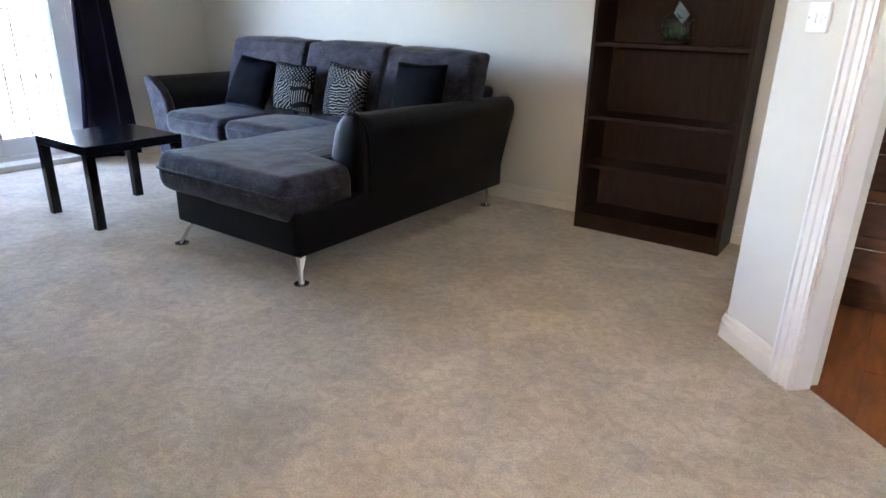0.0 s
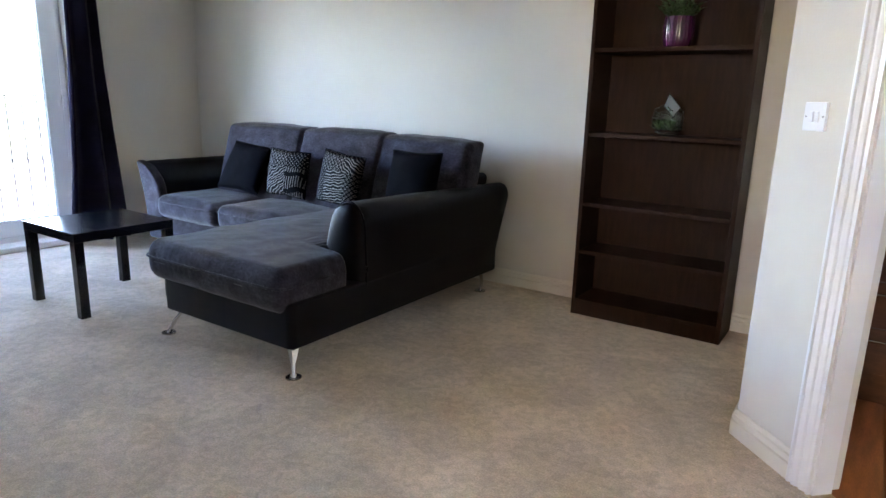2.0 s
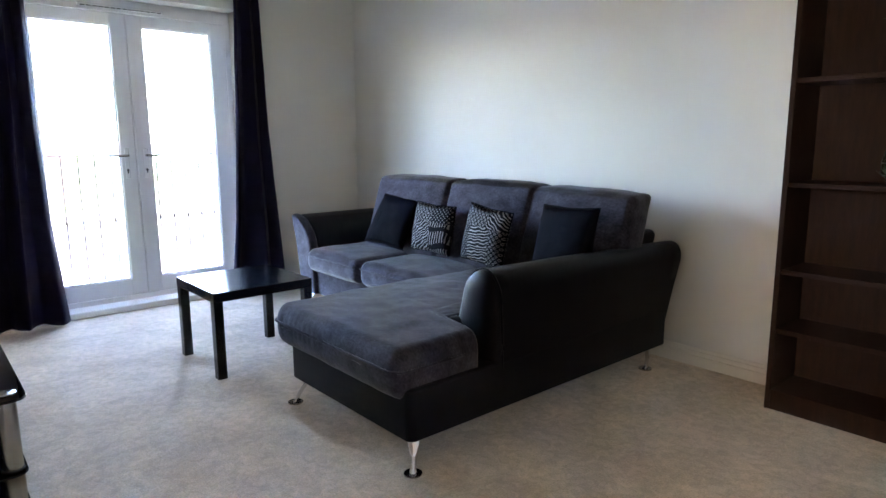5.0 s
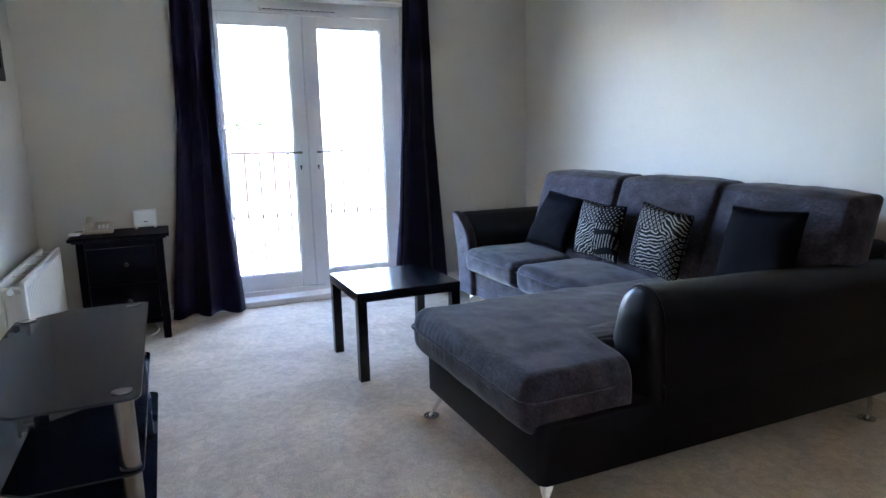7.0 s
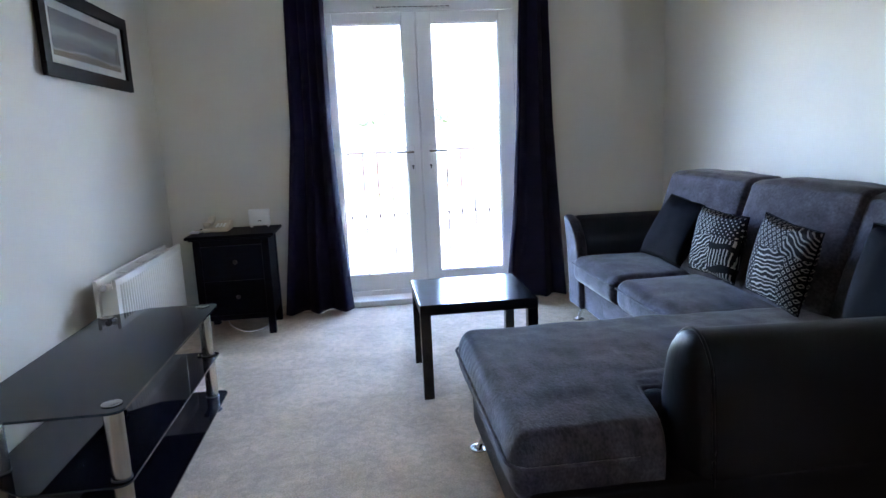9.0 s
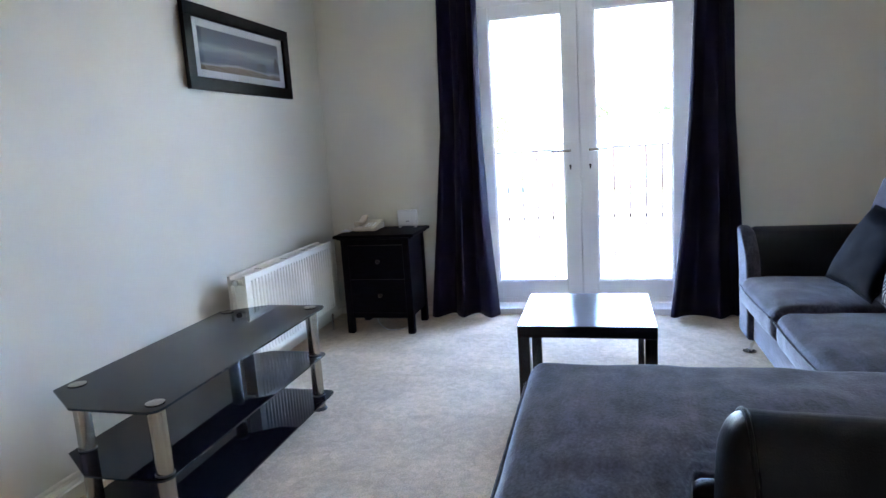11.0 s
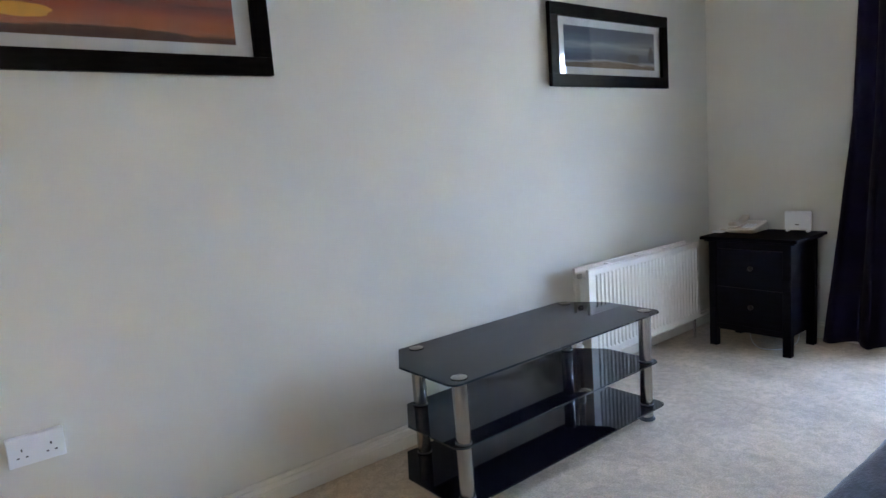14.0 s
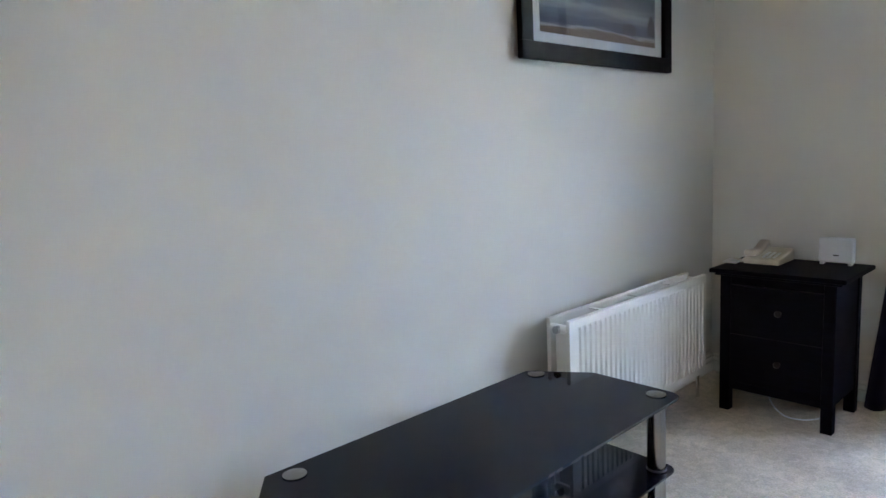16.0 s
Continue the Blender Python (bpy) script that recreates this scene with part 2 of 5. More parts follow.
SEAPIC = picture_material("painted_grey_seascape", (0.15, 0.19, 0.24), (0.32, 0.36, 0.40), (0.09, 0.11, 0.16), (0.17, 0.12, 0.08), (0.42, 0.42, 0.43))
REDPIC = picture_material("painted_red_sunset", (0.40, 0.07, 0.03), (0.16, 0.04, 0.03), (0.48, 0.12, 0.04), (0.13, 0.05, 0.03), (0.52, 0.17, 0.08))
SUNSPOT = mat("painted_yellow_sun", (0.85, 0.42, 0.06), 0.6, vary=0.08, scale=20)
DARKPAINT = mat("painted_dark_rock", (0.07, 0.07, 0.09), 0.6, vary=0.2, scale=20)


def print_material(name, across, up, corner):
    """Black cushion cloth printed in cream, in four patches that meet at (across, up); corner names the print of the upper outer patch."""
    m = bpy.data.materials.new(name)
    m.use_nodes = True
    nt = m.node_tree
    b = nt.nodes["Principled BSDF"]
    b.inputs["Roughness"].default_value = 0.85
    b.inputs["Specular IOR Level"].default_value = 0.15
    tc = nt.nodes.new("ShaderNodeTexCoord")
    sep = nt.nodes.new("ShaderNodeSeparateXYZ")
    nt.links.new(tc.outputs["Object"], sep.inputs[0])

    def wave(scale, rot, dist, dscale):
        mp = nt.nodes.new("ShaderNodeMapping")
        mp.inputs["Rotation"].default_value = (0, 0, radians(rot))
        nt.links.new(tc.outputs["Object"], mp.inputs[0])
        w = nt.nodes.new("ShaderNodeTexWave")
        w.inputs["Scale"].default_value, w.inputs["Distortion"].default_value = scale, dist
        w.inputs["Detail Scale"].default_value, w.inputs["Detail"].default_value = dscale, 1.0
        nt.links.new(mp.outputs[0], w.inputs["Vector"])
        return w.outputs["Fac"]

    def calc(op, x, y):
        n = nt.nodes.new("ShaderNodeMath")
        n.operation = op
        for i, v in enumerate((x, y)):
            if isinstance(v, (int, float)):
                n.inputs[i].default_value = v
            else:
                nt.links.new(v, n.inputs[i])
        return n.outputs[0]

    def choose(on, no, yes):
        mix = nt.nodes.new("ShaderNodeMix")
        for k, v in ((0, on), (2, no), (3, yes)):
            nt.links.new(v, mix.inputs[k])
        return mix.outputs[0]
    zebra = calc("GREATER_THAN", wave(18, 55, 7.0, 1.1), 0.78)
    zebra2 = calc("GREATER_THAN", wave(18, 120, 6.0, 1.1), 0.78)
    lattice = calc("MULTIPLY", calc("GREATER_THAN", wave(14.5, 45, 0.4, 1), 0.35), calc("GREATER_THAN", wave(14.5, -45, 0.4, 1), 0.35))
    inner = calc("MULTIPLY", calc("GREATER_THAN", wave(14.5, 45, 0.4, 1), 0.75), calc("GREATER_THAN", wave(14.5, -45, 0.4, 1), 0.75))
    lattice = calc("SUBTRACT", lattice, inner)
    dots = calc("MULTIPLY", calc("GREATER_THAN", wave(17, 40, 1.2, 2), 0.72), calc("GREATER_THAN", wave(17, -50, 1.2, 2), 0.72))
    bars = calc("MULTIPLY", calc("GREATER_THAN", wave(18, 5, 2.0, 2), 0.74), calc("GREATER_THAN", wave(3, 92, 3.0, 2), 0.2))
    right, above = calc("GREATER_THAN", sep.outputs[0], across), calc("GREATER_THAN", sep.outputs[1], up)
    upper = choose(right, lattice, dots if corner == "dots" else zebra2)
    if corner == "dots":
        lower = choose(right, zebra, bars)
    else:
        middle = choose(calc("GREATER_THAN", sep.outputs[0], -0.085), dots, calc("GREATER_THAN", wave(18, 80, 6.0, 1.1), 0.77))
        lower = choose(calc("GREATER_THAN", sep.outputs[0], 0.07), middle, lattice)
    out = choose(above, lower, upper)
    col = nt.nodes.new("ShaderNodeMix")
    col.data_type = "RGBA"
    nt.links.new(out, col.inputs[0])
    col.inputs[6].default_value, col.inputs[7].default_value = (0.004, 0.004, 0.006, 1), (0.23, 0.22, 0.205, 1)
    nt.links.new(col.outputs[2], b.inputs["Base Color"])
    return m


PRINT_A = print_material("zebra_and_dots_print_cloth", 0.02, 0.04, "dots")
PRINT_B = print_material("zebra_and_lattice_print_cloth", 0.04, 0.05, "zebra")


# ---- mesh helpers ----
def rounded(bm):
    """Mark all faces to be shaded smooth."""
    for f in bm.faces:
        f.smooth = True
    return bm


def thing(name, at, label, category, group="", kind=""):
    ob = new(name)
    ob.empty_display_size = 0.1
    ob.location = at
    return tagged(ob, label, category, group, kind)


def origin_of(ob):
    p = Vector((0, 0, 0))
    while ob:
        p += ob.location
        ob = ob.parent
    return p


def finish(name, bm, material, smooth):
    me = bpy.data.meshes.new(name)
    bmesh.ops.recalc_face_normals(bm, faces=bm.faces)
    bm.to_mesh(me)
    bm.free()
    me.materials.append(material)
    if smooth >= 180:
        me.polygons.foreach_set("use_smooth", [True] * len(me.polygons))
    elif smooth:
        flags = [p.use_smooth for p in me.polygons]
        if any(flags):
            me.set_sharp_from_angle(angle=radians(smooth))
            me.polygons.foreach_set("use_smooth", flags)
    return me


def part(name, bm, material, parent, label="", smooth=40):
    """One mesh object under a thing or a part; the bmesh is in world metres."""
    bmesh.ops.translate(bm, verts=bm.verts, vec=-origin_of(parent))
    ob = new(name, finish(name, bm, material, smooth))
    ob.parent = parent
    return tagged(ob, label)


def single(name, bm, material, label, category, group="", kind="", smooth=40, at=None):
    """A top-level thing that is one mesh."""
    at = Vector(at or (0, 0, 0))
    bmesh.ops.translate(bm, verts=bm.verts, vec=-at)
    ob = new(name, finish(name, bm, material, smooth))
    ob.location = at
    return tagged(ob, label, category, group, kind)


def box(x0, x1, y0, y1, z0, z1, bevel=0.0, seg=2, bm=None):
    bm = bm or bmesh.new()
    r = bmesh.ops.create_cube(bm, size=1, matrix=Matrix.LocRotScale(((x0 + x1) / 2, (y0 + y1) / 2, (z0 + z1) / 2), None, (x1 - x0, y1 - y0, z1 - z0)))
    if bevel:
        vs = set(r["verts"])
        es = [e for e in bm.edges if e.verts[0] in vs and e.verts[1] in vs]
        bmesh.ops.bevel(bm, geom=es, offset=bevel, segments=seg, profile=0.5, affect="EDGES")
    return bm


def prism(points, z0, z1, bevel=0.0, seg=2, bm=None):
    """A slab with the outline given (x, y), from z0 to z1."""
    bm = bm or bmesh.new()
    lo = [bm.verts.new((x, y, z0)) for x, y in points]
    hi = [bm.verts.new((x, y, z1)) for x, y in points]
    n = len(points)
    fs = [bm.faces.new(hi), bm.faces.new(lo[::-1])]
    for i in range(n):
        fs.append(bm.faces.new((lo[i], lo[(i + 1) % n], hi[(i + 1) % n], hi[i])))
    if bevel:
        es = {e for f in fs[:2] for e in f.edges}
        bmesh.ops.bevel(bm, geom=list(es), offset=bevel, segments=seg, profile=0.5, affect="EDGES")
    return bm


def tube(a, b, r0, r1=None, n=16, bm=None, caps=True):
    """A round bar from a to b, tapering from r0 to r1."""
    bm = bm or bmesh.new()
    a, b = Vector(a), Vector(b)
    q = (b - a).to_track_quat("Z", "Y")
    m = Matrix.Translation((a + b) / 2) @ q.to_matrix().to_4x4()
    bmesh.ops.create_cone(bm, cap_ends=caps, segments=n, radius1=r0, radius2=r0 if r1 is None else r1, depth=(b - a).length, matrix=m)
    return rounded(bm)


def lathe(profile, centre, n=28, bm=None):
    """A turned shape: (radius, z) pairs about an upright axis."""
    bm = bm or bmesh.new()
    rings = []
    for r, z in profile:
        rings.append([bm.verts.new((centre[0] + r * math.cos(2 * math.pi * i / n), centre[1] + r * math.sin(2 * math.pi * i / n), centre[2] + z)) for i in range(n)])
    for a, b in zip(rings, rings[1:]):
        for i in range(n):
            bm.faces.new((a[i], a[(i + 1) % n], b[(i + 1) % n], b[i]))
    bm.faces.new(rings[0][::-1])
    bm.faces.new(rings[-1])
    return rounded(bm)


def soft_box(x0, x1, y0, y1, z0, z1, r, puff=(0, 0, 0), n=10, shape=None, wrinkle=0.0, seed=0):
    """A box with well-rounded edges and bulging sides, as upholstery has; shape(v) bends it at the end."""
    bm = bmesh.new()
    half = [(x1 - x0) / 2, (y1 - y0) / 2, (z1 - z0) / 2]
    mid = Vector(((x0 + x1) / 2, (y0 + y1) / 2, (z0 + z1) / 2))
    rr = [min(q, h * 0.98) for q, h in zip(r if isinstance(r, tuple) else (r, r, r), half)]
    axes = []
    for k in range(3):
        inner = half[k] - rr[k]
        cnt = max(2, int(n * half[k] / max(half)) + 1)
        corner = [inner + rr[k] * j / 4 for j in range(1, 5)]
        axes.append([-c for c in reversed(corner)] + [(-inner + 2 * inner * j / cnt) for j in range(cnt + 1)] + corner)
    cache = {}

    def vert(p):
        key = tuple(round(c, 6) for c in p)
        if key not in cache:
            q = [max(-(half[k] - rr[k]), min(half[k] - rr[k], p[k])) for k in range(3)]
            d = Vector([(p[k] - q[k]) / rr[k] for k in range(3)])
            big = max(abs(c) for c in d)
            d = d.normalized() * big if d.length > 0 else d
            u = [p[k] / half[k] for k in range(3)]
            v = Vector([q[k] + d[k] * rr[k] for k in range(3)])
            for k in range(3):
                i, j = (k + 1) % 3, (k + 2) % 3
                v[k] += puff[k] * u[k] * (1 - u[i] ** 2) * (1 - u[j] ** 2)
            w = mid + v
            if wrinkle:
                w += Vector((0, 0, 1)) * wrinkle * noise.noise(w * 6 + Vector((seed, 0, 0))) * (1 if u[2] > 0 else 0.3)
                w += noise.noise_vector(w * 14 + Vector((seed, 3, 0))) * wrinkle * 0.35
            if shape:
                w = shape(w)
            cache[key] = bm.verts.new(w)
        return cache[key]
    for k in range(3):
        i, j = (k + 1) % 3, (k + 2) % 3
        for side in (-1, 1):
            for a0, a1 in zip(axes[i], axes[i][1:]):
                for b0, b1 in zip(axes[j], axes[j][1:]):
                    vs = []
                    for a, b in ((a0, b0), (a1, b0), (a1, b1), (a0, b1)):
                        p = [0, 0, 0]
                        p[k], p[i], p[j] = side * half[k], a, b
                        vs.append(vert(p))
                    if len(set(vs)) == 4:
                        bm.faces.new(vs if side > 0 else vs[::-1])
    return rounded(bm)


def cord(points, r, n=8, closed=False):
    """A thin round cord along points."""
    bm = bmesh.new()
    pts = [Vector(p) for p in points]
    rings = []
    for i, p in enumerate(pts):
        a = pts[i - 1] if (i > 0 or closed) else p
        b = pts[(i + 1) % len(pts)] if (i < len(pts) - 1 or closed) else p
        t = (b - a).normalized()
        side = t.cross(Vector((0, 0, 1)))
        side = side.normalized() if side.length > 1e-4 else Vector((1, 0, 0))
        up = side.cross(t).normalized()
        rings.append([bm.verts.new(p + side * r * math.cos(2 * math.pi * k / n) + up * r * math.sin(2 * math.pi * k / n)) for k in range(n)])
    pairs = list(zip(rings, rings[1:])) + ([(rings[-1], rings[0])] if closed else [])
    for a, b in pairs:
        for k in range(n):
            bm.faces.new((a[k], a[(k + 1) % n], b[(k + 1) % n], b[k]))
    if not closed:
        bm.faces.new(rings[0][::-1])
        bm.faces.new(rings[-1])
    return rounded(bm)


def smooth_path(pts, step=8):
    """Points along a smooth curve through pts (Catmull-Rom)."""
    p = [Vector(q) for q in pts]
    p = [2 * p[0] - p[1]] + p + [2 * p[-1] - p[-2]]
    out = []
    for i in range(1, len(p) - 2):
        for k in range(step):
            t = k / step
            a, b, c, d = p[i - 1], p[i], p[i + 1], p[i + 2]
            out.append(0.5 * ((2 * b) + (c - a) * t + (2 * a - 5 * b + 4 * c - d) * t * t + (3 * b - a - 3 * c + d) * t ** 3))
    return out + [p[-2]]


def moulding(path, profile, closed=False):
    """A moulding swept along a level path of (x, y) points; profile is (out, up), out to the right of the path."""
    bm = bmesh.new()
    pts = [Vector((x, y)) for x, y in path]
    rings = []
    for i, p in enumerate(pts):
        d0 = (p - pts[i - 1]).normalized() if i > 0 else None
        d1 = (pts[i + 1] - p).normalized() if i < len(pts) - 1 else None
        d0, d1 = d0 or d1, d1 or d0
        n0, n1 = Vector((d0.y, -d0.x)), Vector((d1.y, -d1.x))
        nn = (n0 + n1).normalized()
        nn /= max(0.3, nn.dot(n0))
        rings.append([bm.verts.new((p.x + nn.x * o, p.y + nn.y * o, u)) for o, u in profile])
    k = len(profile)
    for a, b in zip(rings, rings[1:]):
        for i in range(k):
            bm.faces.new((a[i], b[i], b[(i + 1) % k], a[(i + 1) % k]))
    bm.faces.new(rings[0])
    bm.faces.new(rings[-1][::-1])
    return bm


# ---- structure ----
XW, YP, YS, HC = -5.10, 0.008, 3.60, 2.40      # window wall, picture wall, sofa wall, ceiling height
U, N = Vector((0.70711, -0.70711)), Vector((-0.70711, -0.70711))     # along and out of the slanting wall
CORNER = Vector((-0.327, 2.414))


def slant(s, d):
    """A point s metres along the slanting wall and d metres out of it into the room."""
    p = CORNER + U * s + N * d
    return (p.x, p.y)


def structure(name, bm, material, label, category, smooth=30):
    return single(name, bm, material, label, category, kind="structure", smooth=smooth)


bm = prism([(XW, YP), (-0.95, YP), (-0.95, -2.4), (0.85, -2.4), (0.85, 1.22), slant(1.14, -0.075), slant(0.358, -0.070), slant(0.0, -0.02), (-0.32, YS), (XW, YS)], -0.2, 0.0)
floor = structure("floor", bm, CARPET, "beige cut-pile carpet with faint tread marks", "carpet")
bm = prism([slant(0.22, -0.076), slant(1.30, -0.076), (0.97, 1.12), (0.97, 0.6), (2.4, 0.6), (2.4, YS), (-0.22, YS), (-0.22, 2.46)], -0.2, -0.012)
kitchen_floor = structure("floor_kitchen", bm, KFLOOR, "orange oak laminate kitchen floor in wide planks", "floor")

bm = box(XW - 0.3, XW, -0.125, 1.04, 0, HC)
box(XW - 0.3, XW, 2.555, YS + 0.12, 0, HC, bm=bm)
box(XW - 0.3, XW, 1.04, 2.555, 2.19, HC, bm=bm)
structure("wall_west", bm, WALL, "cream painted wall round the french doors", "wall")
structure("wall_north", box(XW, -0.33, YS, YS + 0.12, 0, HC), WALL, "cream painted wall behind the corner sofa", "wall")
structure("wall_south", box(XW, -0.95, YP - 0.12, YP, 0, HC), WALL, "cream painted wall with two framed pictures", "wall")
bm = prism([(-0.327, YS + 0.12), (-0.327, 2.414), slant(0.364, 0), slant(0.364, -0.115), (-0.212, 2.46), (-0.212, YS + 0.12)], 0, HC)
prism([slant(1.14, 0), slant(1.52, 0), (0.748, YP), (0.75, -2.4), (0.87, -2.4), (0.87, 1.28), slant(1.14, -0.115)], 0, HC, bm=bm)
prism([slant(0.364, 0), slant(1.14, 0), slant(1.14, -0.115), slant(0.364, -0.115)], 2.05, HC, bm=bm)
structure("wall_slanted", bm, WALL, "white painted slanting wall with the kitchen doorway", "wall")
# hall walls stay out of view; their window opening is added for light
bm = box(-1.07, -0.95, -2.4, YP - 0.12, 0, HC)
box(-1.07, -0.80, -2.52, -2.4, 0, HC, bm=bm)
box(-0.2, 0.87, -2.52, -2.4, 0, HC, bm=bm)
box(-0.80, -0.2, -2.52, -2.4, 0, 1.2, bm=bm)
box(-0.80, -0.2, -2.52, -2.4, 2.0, HC, bm=bm)
structure("wall_hall", bm, WALL, "cream painted hall walls", "wall")
# window opening added in the unseen end wall for the kitchen fill lamp
bm = box(2.4, 2.52, 0.48, 2.3, 0, HC)
box(2.4, 2.52, 2.9, YS + 0.12, 0, HC, bm=bm)
box(2.4, 2.52, 2.3, 2.9, 0, 1.25, bm=bm)
box(2.4, 2.52, 2.3, 2.9, 1.95, HC, bm=bm)
box(-0.21, 2.4, YS, YS + 0.12, 0, HC, bm=bm)
box(0.872, 2.4, 0.48, 0.6, 0, HC, bm=bm)
structure("wall_kitchen", bm, WALL, "cream painted kitchen walls", "wall")
structure("ceiling", box(XW - 0.3, 2.52, -2.52, YS + 0.12, HC, HC + 0.15), CEIL, "white painted ceiling", "ceiling")

SKIRTING = [(-0.002, 0.0), (0.018, 0.0), (0.018, 0.052), (0.011, 0.056), (0.011, 0.061), (0.016, 0.065), (0.015, 0.078), (0.008, 0.083), (0.008, 0.089), (0.005, 0.097), (-0.002, 0.097)]
structure("baseboard", moulding([(-0.95, YP), (XW, YP)], SKIRTING), SKIRT, "cream gloss baseboard under the pictures", "baseboard")
structure("baseboard_west", moulding([(XW, YP + 0.018), (XW, 1.04)], SKIRTING), SKIRT, "cream gloss baseboard beside the french doors", "baseboard")
structure("baseboard_west_end", moulding([(XW, 2.555), (XW, YS - 0.018)], SKIRTING), SKIRT, "cream gloss baseboard beside the french doors", "baseboard")
structure("baseboard_north", moulding([(XW, YS), (-0.327, YS), (-0.327, 2.414), slant(0.288, 0)], SKIRTING), SKIRT, "cream gloss baseboard behind sofa and bookcase", "baseboard")
structure("baseboard_east", moulding([slant(1.21, 0), slant(1.52, 0), (0.748, YP)], SKIRTING), SKIRT, "cream gloss baseboard beside the kitchen doorway", "baseboard")


# kitchen doorway: lining, architraves, open door
def architrave(bm, s0, s1, flip):
    """An upright moulded board on the slanting wall between s0 and s1."""
    w = s1 - s0
    prof = [(0, 0.0), (0, 0.016), (0.08, 0.021), (0.16, 0.021), (0.19, 0.014), (0.26, 0.014), (0.30, 0.020), (0.46, 0.016), (0.50, 0.010), (0.58, 0.010), (0.62, 0.014), (0.76, 0.011), (0.80, 0.007), (0.86, 0.007), (0.90, 0.011), (1.0, 0.011), (1.0, 0.0)]
    pts = [slant((s1 - f * w) if flip else (s0 + f * w), d + 0.001) for f, d in prof]
    prism(pts, 0.0, 2.12, bm=bm)


doorway = thing("door_frame", (*slant(0.75, 0), 0), "white gloss painted moulded doorway to the kitchen", "door frame", kind="structure")
bm = bmesh.new()
architrave(bm, 0.288, 0.376, False)
part("architrave", bm, GLOSS, doorway, smooth=20)
bm = bmesh.new()
architrave(bm, 1.135, 1.207, True)
part("architrave", bm, GLOSS, doorway, smooth=20)
part("architrave", prism([slant(0.376, 0.001), slant(1.135, 0.001), slant(1.135, 0.016), slant(0.376, 0.016)], 2.045, 2.12, 0.003), GLOSS, doorway)
for s in (0.364, 1.12):
    part("lining", prism([slant(s, 0.0), slant(s + 0.02, 0.0), slant(s + 0.02, -0.070), slant(s, -0.070)], 0, 2.045, 0.002), GLOSS, doorway)
part("lining", prism([slant(0.384, 0.0), slant(1.12, 0.0), slant(1.12, -0.070), slant(0.384, -0.070)], 2.028, 2.045, 0.002), GLOSS, doorway)

hinge = Vector(slant(0.370, -0.118))
kitchen_door = thing("door_1", (hinge.x - 0.02, hinge.y + 0.01, 0), "white panelled door standing open into the kitchen", "door", kind="structure")
x0, y0 = hinge.x - 0.045, hinge.y + 0.012
part("leaf", box(x0, x0 + 0.04, y0, y0 + 0.73, 0.006, 1.99, 0.002), GLOSS, kitchen_door)
handle = part("door_handle", lathe([(0.026, 0), (0.026, 0.006), (0.020, 0.010), (0.010, 0.012), (0.010, 0.030), (0.024, 0.036), (0.029, 0.048), (0.026, 0.060), (0.012, 0.067)], (0, 0, 0), 24), CHROME, kitchen_door, "round chrome door knob")
handle.matrix_basis = Matrix.Translation(Vector((x0 + 0.04, y0 + 0.67, 0.985)) - kitchen_door.location) @ Matrix.Rotation(radians(90), 4, "Y")
handle.data.transform(Matrix.Translation(kitchen_door.location))

kitchen_door.rotation_euler = (0, 0, radians(3.6))

# light switch on the slanting wall
plate_c = Vector(slant(0.156, 0))
switch = thing("light_switch", (plate_c.x, plate_c.y, 1.14), "white plastic double light switch on the wall", "light switch")


def slant_box(s0, s1, d0, d1, z0, z1, bevel=0.0):
    return prism([slant(s0, d0), slant(s0, d1), slant(s1, d1), slant(s1, d0)], z0, z1, bevel)


part("plate", slant_box(0.113, 0.199, 0.0, 0.009, 1.102, 1.188, 0.003), WHITEPLASTIC, switch)
for s in (0.139, 0.161):
    part("rocker", slant_box(s, s + 0.014, 0.009, 0.0135, 1.129, 1.161, 0.002), WHITEPLASTIC, switch)
for s in (0.121, 0.191):
    part("screw", slant_box(s - 0.0025, s + 0.0025, 0.009, 0.0098, 1.1425, 1.1475), CHROME, switch)

# ---- french doors ----
XF = XW - 0.15
doors = thing("window_1", (XF, 1.797, 0), "closed white upvc french doors with clear glass", "french doors", kind="structure")
part("frame", box(XF - 0.07, XF - 0.004, 1.04, 1.085, 0.045, 2.19, 0.004), UPVC, doors)
part("frame", box(XF - 0.07, XF - 0.004, 2.510, 2.555, 0.045, 2.19, 0.004), UPVC, doors)
part("frame", box(XF - 0.07, XF - 0.004, 1.085, 2.510, 2.098, 2.19, 0.004), UPVC, doors)
part("threshold", box(XF - 0.09, XF - 0.002, 1.085, 2.510, 0.040, 0.082, 0.004), UPVC, doors)
part("window_sill", box(XF, XW + 0.012, 1.042, 2.553, 0.0, 0.045, 0.006), GLOSS, doors)
vent = part("vent", box(XF - 0.004, XF + 0.014, 1.50, 2.06, 2.118, 2.142, 0.004), UPVC, doors, "slim white trickle vent")
for k in range(14):
    y = 1.52 + k * 0.038
    part("slot", box(XF + 0.0135, XF + 0.0150, y, y + 0.028, 2.122, 2.128), DARKSLOT, vent)


